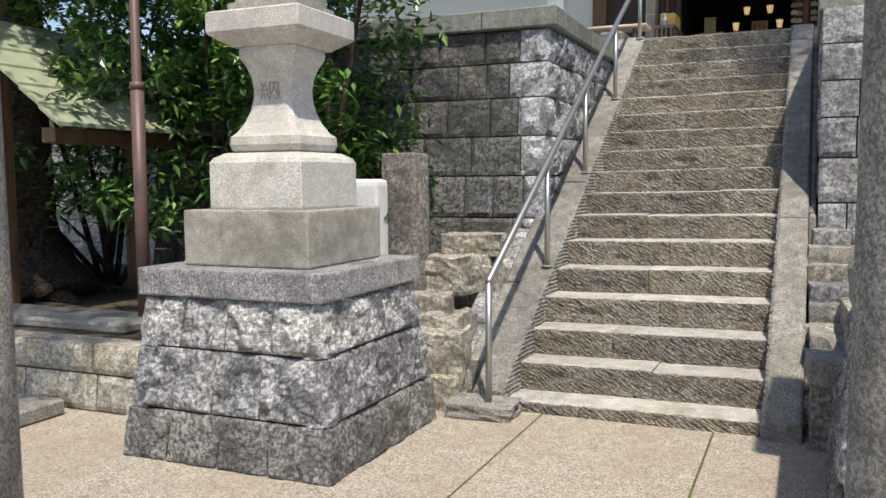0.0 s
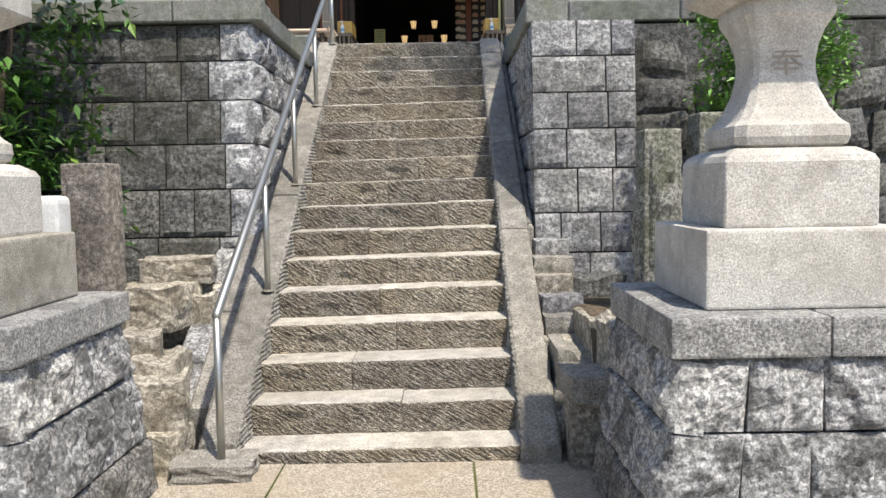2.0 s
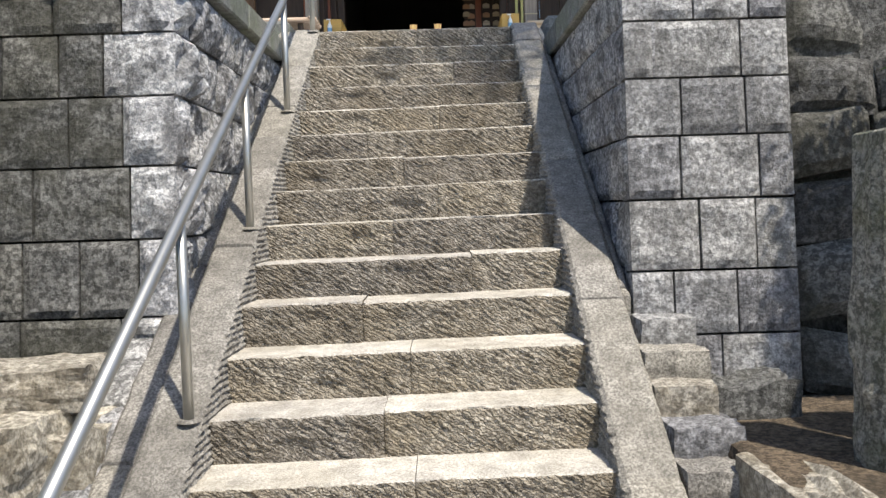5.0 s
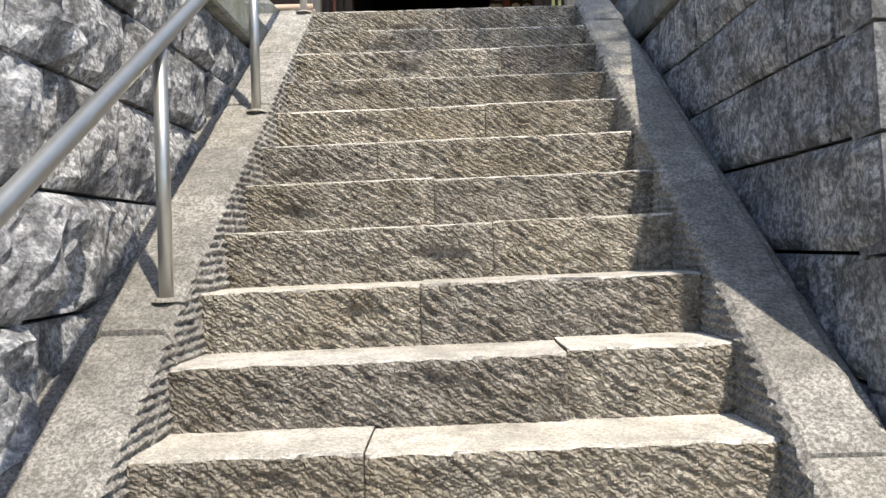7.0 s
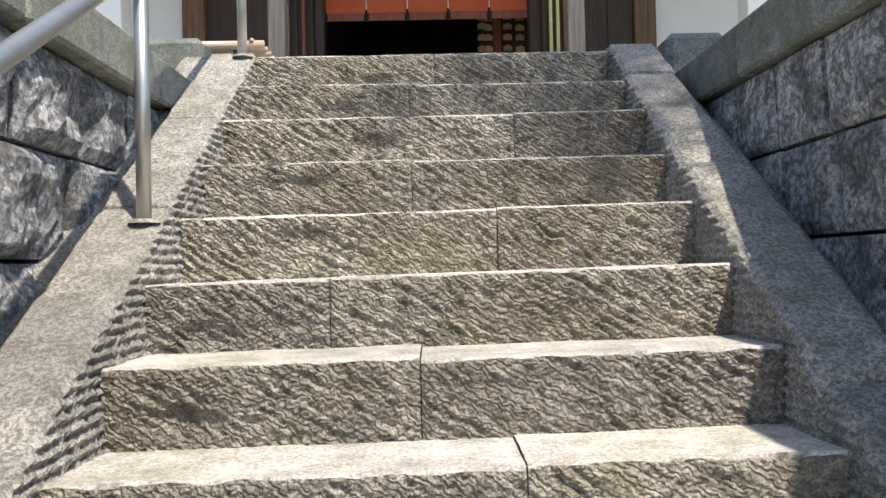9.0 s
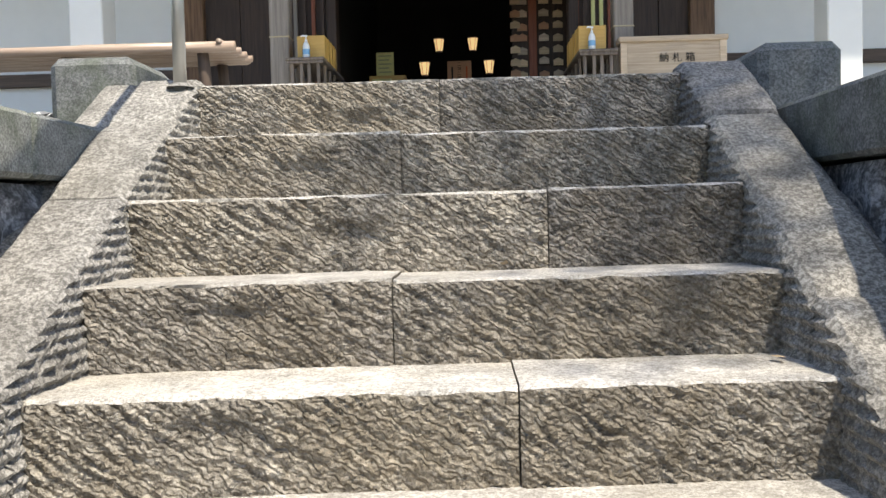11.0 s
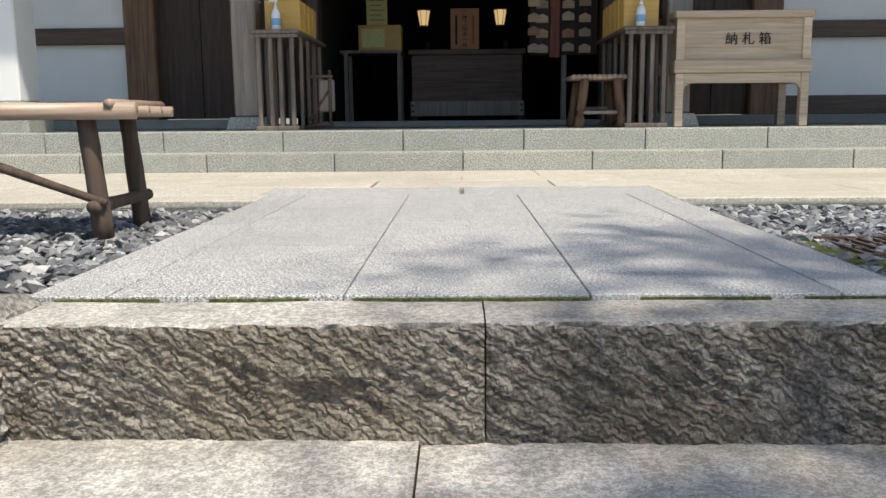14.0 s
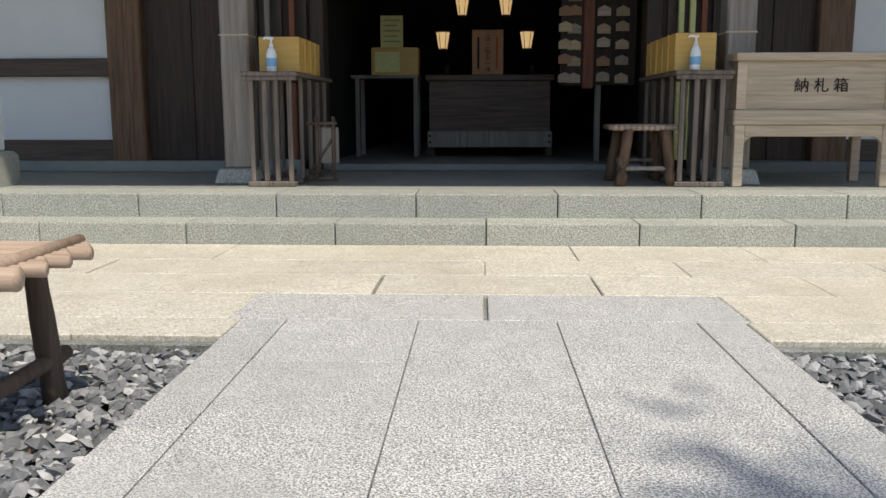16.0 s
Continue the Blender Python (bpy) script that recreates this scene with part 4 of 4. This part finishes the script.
def offering(x0, x1, y0, y1, z0, h):
    t = thing("offering_box", "open yellow varnished wooden box on the table", "box", "yellow boxes")
    part("front_panel", box((x0, y0, z0), (x1, y0 + 0.015, z0 + h), 0.002), YELLOWW, t)
    part("back_panel", box((x0, y1 - 0.015, z0), (x1, y1, z0 + h), 0.002), YELLOWW, t)
    part("side_panel", box((x0, y0 + 0.0155, z0), (x0 + 0.015, y1 - 0.0155, z0 + h), 0.002), YELLOWW, t)
    part("side_panel", box((x1 - 0.015, y0 + 0.0155, z0), (x1, y1 - 0.0155, z0 + h), 0.002), YELLOWW, t)
    part("base_panel", box((x0 + 0.016, y0 + 0.016, z0), (x1 - 0.016, y1 - 0.016, z0 + 0.015)), YELLOWW, t)
    n = max(3, int((y1 - y0) / 0.16))
    for i in range(1, n):
        y = y0 + (y1 - y0) * i / n
        for x in (x0 - 0.006, x1 - 0.004):
            part("batten", box((x, y, z0 + 0.005), (x + 0.01, y + 0.03, z0 + h)), YELLOWW, t)
    return t


def pump(x, y, z):
    t = thing("pump_bottle", "clear white pump bottle of sanitizer on the table", "bottle", "pump bottles", at=(x, y, z))
    part("body", tube([(0, 0, 0), (0, 0, 0.005), (0, 0, 0.1), (0, 0, 0.125), (0, 0, 0.14)], [0.026, 0.03, 0.03, 0.022, 0.012], 16), BOTTLE, t, smooth=True)
    part("label_band", tube([(0, 0, 0.03), (0, 0, 0.075)], 0.0305, 16, False), LABEL, t, "printed blue label")
    part("collar", tube([(0, 0, 0.14), (0, 0, 0.158)], 0.012, 12), BOTTLE, t, smooth=True)
    part("stem", tube([(0, 0, 0.158), (0, 0, 0.185)], 0.005, 8), BOTTLE, t)
    part("nozzle", tube([(0.012, 0, 0.186), (-0.035, -0.005, 0.19), (-0.042, -0.006, 0.18)], [0.009, 0.007, 0.005], 8), BOTTLE, t)


rail_table(-0.6, -0.33, 9.27, 10.4)
rail_table(1.86, 2.13, 9.3, 10.4)
offering(-0.545, -0.31, 9.36, 10.0, P + 0.656, 0.2)
offering(1.84, 2.07, 9.36, 10.2, P + 0.656, 0.21)
pump(-0.46, 9.31, P + 0.656)
pump(1.945, 9.32, P + 0.656)
cart = thing("folding_cart", "small dark folding frame stood against the table", "cart", at=(-0.235, 9.44, P))
for a, b in (((0, 0, 0.03), (0, 0, 0.4)), ((0.1, 0, 0.03), (0.1, 0, 0.4)), ((-0.06, 0.0, 0.03), (0.12, 0.0, 0.03)), ((-0.06, 0, 0.36), (0.12, 0, 0.36)), ((-0.05, 0.02, 0.06), (0.1, 0.02, 0.28))):
    part("tube", tube([a, b], 0.011, 8), IRON, cart, smooth=True)
part("panel", box((0.02, 0.015, 0.12), (0.13, 0.028, 0.34), 0.01), GREYWOOD, cart)

fb = thing("votive_box", "pale wooden charm return box on tall legs", "box", at=(0, 0, P))
x0, x1, y0, y1 = 2.18, 3.06, 9.3, 9.75
for x in (x0, x1 - 0.055):
    for y in (y0, y1 - 0.055):
        part("leg", box((x, y, 0), (x + 0.055, y + 0.055, 0.35), 0.004), PALEW, fb)
part("apron", box((x0 + 0.056, y0 + 0.004, 0.285), (x1 - 0.056, y0 + 0.04, 0.35), 0.004), PALEW, fb)
for x in (x0 + 0.005, x1 - 0.04):
    part("apron", box((x, y0 + 0.06, 0.285), (x + 0.035, y1 - 0.06, 0.35), 0.004), PALEW, fb)
for x, d in ((x0 + 0.055, 1), (x1 - 0.055, -1)):
    bm = bmesh.new()
    rim = [(x, 0.286), (x, 0.225)] + [(x + d * 0.06 * (1 - math.cos(a)), 0.225 + 0.06 * math.sin(a)) for a in (0.4, 0.8, 1.2, 1.55)]
    fr = [bm.verts.new((p, y0 + 0.006, z)) for p, z in rim]
    bk = [bm.verts.new((p, y0 + 0.038, z)) for p, z in rim]
    bm.faces.new(fr)
    bm.faces.new(bk[::-1])
    for q in range(len(rim)):
        bm.faces.new((fr[q], bk[q], bk[(q + 1) % len(rim)], fr[(q + 1) % len(rim)]))
    bmesh.ops.recalc_face_normals(bm, faces=bm.faces)
    part("bracket", bm, PALEW, fb)
part("ledge", box((x0 - 0.012, y0 - 0.012, 0.351), (x1 + 0.012, y1 + 0.012, 0.435), 0.005), PALEW, fb)
part("body", box((x0 + 0.012, y0 + 0.012, 0.436), (x1 - 0.012, y1 - 0.012, 0.705)), PALEW, fb)
for x in (x0, x1 - 0.055):
    part("stile", box((x, y0 + 0.002, 0.436), (x + 0.055, y0 + 0.0115, 0.705), 0.002), PALEW, fb)
part("rim", box((x0 - 0.012, y0 - 0.012, 0.706), (x1 + 0.012, y1 + 0.012, 0.75), 0.005), PALEW, fb)
writing("\u7d0d \u672d \u7bb1", 0.085, INK, fb, pose(2.65, y0 + 0.0085, 0.565, 90, 0, 0))

# ---- hall ----
WY = 10.6
hall = thing("hall_front", "dark timber shrine hall front with white plaster panels", "wall", kind="structure")


def hall_side(s, xin, post_a, post_b, far, parent):
    """One side of the front: plank doors, a post, beams and plaster out to far."""
    lo, hi = min(xin, post_a), max(xin, post_a)
    mid = (lo + hi) / 2
    for a, b in ((lo, mid - 0.003), (mid + 0.003, hi)):
        part("door_panel", box((a, WY, P + 0.08), (b, WY + 0.05, 6.2), 0.004), DARKWOOD, parent)
    pa, pb = min(post_a, post_b), max(post_a, post_b)
    part("post", box((pa, WY - 0.08, P), (pb, WY + 0.12, 6.2), 0.01), BROWNWOOD, parent)
    fa, fb_ = min(post_b, far), max(post_b, far)
    part("plaster_panel", box((fa, WY + 0.04, 3.56), (fb_, WY + 0.1, 6.2)), WHITEP, parent)
    part("beam", box((fa, WY - 0.03, 4.02), (fb_, WY + 0.039, 4.15), 0.006), BEAMX, parent)
    part("ground_beam", box((fa, WY - 0.05, 3.41), (fb_, WY + 0.1, 3.56), 0.006), BEAMX, parent)
    part("sill_stone", box((min(lo, fa), WY - 0.12, P - 0.002), (max(hi, fb_), WY + 0.2, 3.41), 0.006), PORCHF, parent)


hall_side(-1, -1.0, -1.7, -1.95, -7.0, hall)
hall_side(1, 2.5, 3.08, 3.32, 8.0, hall)
for x in (-0.72, 2.24):
    t = thing("pillar", "weathered square timber porch pillar on a stone base", "pillar", "porch pillars", at=(x, 9.55, P))
    part("base_stone", box((-0.14, -0.14, 0), (0.14, 0.14, 0.09), 0.008, 1, (0.025, 0.025)), KERB, t)
    part("shaft", box((-0.085, -0.085, 0.09), (0.085, 0.085, 3.2), 0.012), GREYWOOD, t)
    part("tie_cord", box((-0.09, -0.09, 0.872), (0.09, 0.09, 0.884), 0.004), ROPE, t)
for x in (-2.25, 3.95):
    t = thing("pillar", "white painted eave pillar on a squared stone base", "pillar", "eave pillars", at=(x, 9.25, P))
    part("base_stone", box((-0.2, -0.2, -0.03), (0.2, 0.2, 0.2), 0.03), KERB, t)
    part("shaft", box((-0.14, -0.14, 0.2), (0.14, 0.14, 3.2), 0.01), WHITEP, t)
# slatted sliding screens at the doorway
for x0, x1 in ((-1.0, -0.42), (1.98, 2.5)):
    t = thing("lattice_screen", "dark timber lattice screen at the doorway", "screen", "doorway screens")
    for i in range(7):
        x = x0 + (x1 - x0 - 0.04) * i / 6
        part("slat", box((x, WY + 0.02, P + 0.08), (x + 0.035, WY + 0.06, 6.2)), (PAPER if x0 > 0 and i in (2, 3) else GREYWOOD if x0 < 0 and i == 2 else REDW if i in (0, 4) else DARKWOOD), t)
    part("panel", box((x0, WY + 0.062, P + 0.08), (x1, WY + 0.075, 6.2)), DARKWOOD, t)
for x in (-0.44, 1.96):
    part("jamb", box((x - 0.05, WY + 0.0, P), (x + 0.05, WY + 0.2, 6.2), 0.008), DARKWOOD, hall)
# Near-black walls: the unlit depth of the hall is put into their colour.
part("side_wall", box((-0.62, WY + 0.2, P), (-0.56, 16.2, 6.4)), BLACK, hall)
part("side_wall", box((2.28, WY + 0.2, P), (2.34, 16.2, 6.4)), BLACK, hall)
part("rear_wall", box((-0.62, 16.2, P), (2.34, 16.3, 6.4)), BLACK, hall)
part("sill_step", box((-0.4, WY + 0.0, P), (1.92, WY + 0.3, P + 0.05), 0.006), PORCHF, hall)
tagged(part("ceiling", box((-7, 9.4, 6.2), (8, 16.3, 6.35)), DARKWOOD), "dark timber porch ceiling", "ceiling", kind="structure")
roof = thing("roof", "deep timber eaves over the shrine porch", "roof", kind="structure")
bm = bmesh.new()
vs = [bm.verts.new(p) for p in ((-8, 8.0, 6.6), (9, 8.0, 6.6), (9, 16.5, 9.2), (-8, 16.5, 9.2), (-8, 8.0, 6.45), (9, 8.0, 6.45), (9, 16.5, 8.9), (-8, 16.5, 8.9))]
for q in ((0, 1, 2, 3), (7, 6, 5, 4), (0, 4, 5, 1), (1, 5, 6, 2), (2, 6, 7, 3), (3, 7, 4, 0)):
    bm.faces.new([vs[w] for w in q])
part("roof_deck", bm, COPPER, roof)
part("gable", box((-8, 9.4, 6.2), (-7.9, 16.4, 8)), DARKWOOD, roof)
part("gable", box((8.9, 9.4, 6.2), (9, 16.4, 8)), DARKWOOD, roof)

val = thing("valance", "red cloth valance with white stripes over the doorway", "curtain")
for i in range(5):
    x = -0.4 + i * 0.47
    part("cloth_panel", box((x + 0.006, WY + 0.22, 5.06), (x + 0.464, WY + 0.232, 5.55), 0.004), REDCLOTH, val)
    part("tassel", tube([(x, WY + 0.215, 5.1), (x, WY + 0.215, 5.02), (x, WY + 0.215, 4.96)], [0.01, 0.03, 0.02], 8), INK, val, "black hanging tassel")
    part("stripe", box((x - 0.005, WY + 0.212, 5.1), (x + 0.005, WY + 0.219, 5.55)), WHITEP, val)
part("fringe", box((-0.4, WY + 0.236, 4.98), (1.93, WY + 0.245, 5.07)), REDW, val)

HY = 12.6
ch = thing("offertory_chest", "long dark weathered wooden offertory chest in the hall", "chest", at=(0, 0, P))
part("body", box((0.25, HY, 0.17), (1.41, HY + 0.5, 0.72), 0.006), CHESTW, ch)
part("lower_board", box((0.235, HY - 0.02, 0.09), (1.43, HY + 0.52, 0.245), 0.006), GREYWOOD, ch)
part("top_board", box((0.22, HY - 0.03, 0.721), (1.44, HY + 0.53, 0.775), 0.006), CHESTW, ch)
for x in (0.26, 1.4):
    for z in (0.14, 0.2):
        part("stud", tube([(x, HY - 0.021, z), (x, HY - 0.028, z)], 0.012, 8), INK, ch)
    for y in (HY + 0.05, HY + 0.45):
        part("foot", box((x - 0.03, y - 0.03, 0), (x + 0.03, y + 0.03, 0.09)), DARKWOOD, ch)
at = thing("altar_table", "thin dark wooden side table in the hall", "table", at=(0, 0, P))
part("tabletop", box((-0.5, HY, 0.745), (0.15, HY + 0.45, 0.775), 0.004), GREYWOOD, at)
for x in (-0.46, 0.1):
    for y in (HY + 0.02, HY + 0.39):
        part("leg", box((x, y, 0), (x + 0.04, y + 0.04, 0.745), 0.003), GREYWOOD, at)
ob = thing("fortune_box", "yellow wooden slip box on the side table", "box", at=(-0.08, HY + 0.18, P + 0.776))
part("body", box((-0.225, -0.13, 0), (0.225, 0.13, 0.26), 0.005), YELLOWW, ob)
part("front_sheet", box((-0.19, -0.134, 0.03), (0.05, -0.1305, 0.22)), PAPER, ob, "printed paper sheet")
part("slot", box((-0.15, -0.05, 0.2601), (0.1, 0.0, 0.262)), INK, ob)
sg = thing("paper_sign", "pale green printed paper notice on the box", "sign", at=(-0.12, HY + 0.2, P + 1.037))
part("sheet", box((-0.11, 0, 0), (0.11, 0.008, 0.31)), PAPER, sg)
for i in range(5):
    part("text_bar", box((-0.08, -0.0015, 0.26 - i * 0.05), (0.08 - 0.03 * (i % 2), -0.0003, 0.272 - i * 0.05)), COPPER, sg)
nb = thing("notice_board", "brown board of bowing instructions on the chest", "sign", at=(0.81, HY + 0.15, P + 0.776))
part("board", box((-0.15, 0, 0), (0.15, 0.02, 0.43), 0.003), BOARD, nb)
for i, c in enumerate("\u4e8c\u62dd\u4e8c\u62cd\u624b\u4e00\u62dd"):
    writing(c, 0.055, INK, nb, pose(0, -0.002, 0.385 - i * 0.056, 90, 0, 0))
for x in (-0.09, 0.09):
    part("text_bar", box((x - 0.01, -0.0015, 0.06), (x + 0.01, -0.0003, 0.36)), INK if x < 0 else REDCLOTH, nb)


def paper_lantern(x, y, z):
    t = thing("paper_lantern", "small lit hexagonal paper lantern in the hall", "lantern", "hall lanterns", at=(x, y, z))
    part("shade", tube([(0, 0, 0), (0, 0, 0.15)], [0.04, 0.065], 6), GLOW, t, "glowing warm paper shade")
    part("top_ring", tube([(0, 0, 0.15), (0, 0, 0.165)], 0.07, 6), DARKWOOD, t)
    part("base_ring", tube([(0, 0, -0.012), (0, 0, 0)], 0.044, 6), DARKWOOD, t)
    for k in range(6):
        a = 2 * math.pi * k / 6
        part("rib", tube([(0.041 * math.cos(a), 0.041 * math.sin(a), 0), (0.067 * math.cos(a), 0.067 * math.sin(a), 0.15)], 0.003, 5), DARKWOOD, t)
    part("cord", tube([(0, 0, 0.165), (0, 0, 6.2 - z)], 0.004, 5), INK, t)


for x, y, z in ((0.385, 12.6, 4.35), (1.176, 12.6, 4.35), (0.56, 12.9, 4.69), (0.985, 12.9, 4.69)):
    paper_lantern(x, y, z)
for x in (0.36, 1.18):
    t = thing("candle_stand", "small dark vase on the chest top", "vase", at=(x + 0.06, HY + 0.12, P + 0.776))
    part("body", tube([(0, 0, 0), (0, 0, 0.03), (0, 0, 0.06), (0, 0, 0.09)], [0.02, 0.03, 0.02, 0.028], 10), INK, t, smooth=True)

er = thing("plaque_rack", "red timber rack hung with wooden votive plaques", "rack", at=(0, 11.7, P))
part("post", box((1.6, 0, 0.62), (1.69, 0.06, 2.2), 0.004), REDW, er)
part("leg", box((1.72, 0.1, 0), (1.77, 0.15, 0.9), 0.004), GREYWOOD, er)
part("backing", box((1.42, 0.08, 0.65), (2.05, 0.1, 2.2)), DARKWOOD, er)
re_ = random.Random(3)
for i in range(11):
    for j, x in enumerate((1.42, 1.5, 1.74, 1.9)):
        zz = 0.68 + i * 0.135 + re_.uniform(-0.015, 0.015)
        bm = bmesh.new()
        pr = [(-0.055, 0), (0.055, 0), (0.055, 0.06), (0, 0.085), (-0.055, 0.06)]
        f = [bm.verts.new((x + 0.03 + a, 0.02 + 0.03 * (j % 2), zz + b)) for a, b in pr]
        g = [bm.verts.new((x + 0.03 + a, 0.03 + 0.03 * (j % 2), zz + b)) for a, b in pr]
        bm.faces.new(f)
        bm.faces.new(g[::-1])
        for q in range(5):
            bm.faces.new((f[q], g[q], g[(q + 1) % 5], f[(q + 1) % 5]))
        bmesh.ops.recalc_face_normals(bm, faces=bm.faces)
        pl = part("plaque", bm, (EMA, EMA, EMA, BOARD, PALEW)[re_.randrange(5)], er)

for i, (x, y, k) in enumerate(((1.5, 3.9, 12), (0.2, 4.1, 13), (0.95, 4.15, 13), (0.5, 2.7, 8), (1.3, 1.7, 5), (0.15, 0.8, 2), (-0.35, 6.6, -1), (-0.9, 6.3, -1), (1.9, 6.5, -1))):
    bm = bmesh.new()
    leaves(bm, (0, 0, 0), 1, 0.001, 0.06, random.Random(i), 0.0)
    for v in bm.verts:
        v.co.z = 0.006 + abs(v.co.z) * 0.2
    fl = part("fallen_leaf", bm, EMA)
    fl.location = (x, y, STAIR_Z[k] + 0.004 if k >= 0 else 3.07)
    tagged(fl, "dry curled yellow-brown fallen leaf on the stone", "leaf", "fallen leaves")
# overhanging tree on the wall top, whose shade dapples the path
ot = thing("tree", "tall leafy tree overhanging the terrace from the wall top", "tree", at=(5.9, 3.3, 2.72))
part("trunk", tube([(0, 0, 0), (-0.1, 0, 2), (-0.5, 0.1, 4), (-0.9, 0.2, 6)], [0.22, 0.18, 0.14, 0.07], 12), BARK, ot, smooth=True)
part("limb", tube([(-0.4, 0.1, 3.6), (-1.8, 0.0, 4.7), (-3.4, -0.1, 5.2)], [0.1, 0.07, 0.02], 9), BARK, ot, smooth=True)
part("limb", tube([(-0.6, 0.1, 4.4), (-1.5, -0.4, 5.4), (-2.8, -0.6, 6.0)], [0.08, 0.05, 0.02], 9), BARK, ot, smooth=True)
bm = bmesh.new()
r = random.Random(19)
for i in range(85):
    f = r.random()
    leaves(bm, (-1.35 - 1.95 * f + r.gauss(0, 0.2), -0.15 + r.gauss(0, 0.5), 5.0 + 0.6 * f + r.gauss(0, 0.3)), 40, 0.34, 0.1, r)
for i in range(13):
    leaves(bm, (-2.75 + r.gauss(0, 0.25), -1.25 + r.gauss(0, 0.3), 5.2 + r.gauss(0, 0.3)), 34, 0.34, 0.1, r)
for i in range(8):
    leaves(bm, (-3.4 + r.gauss(0, 0.35), -0.9 + r.gauss(0, 0.16), 5.35 + r.gauss(0, 0.2)), 40, 0.32, 0.1, r)
part("crown", bm, LEAF, ot)
part("limb", tube([(-0.5, 0.1, 4.0), (-1.7, -0.9, 4.8), (-3.0, -1.6, 5.2)], [0.09, 0.06, 0.02], 9), BARK, ot, smooth=True)
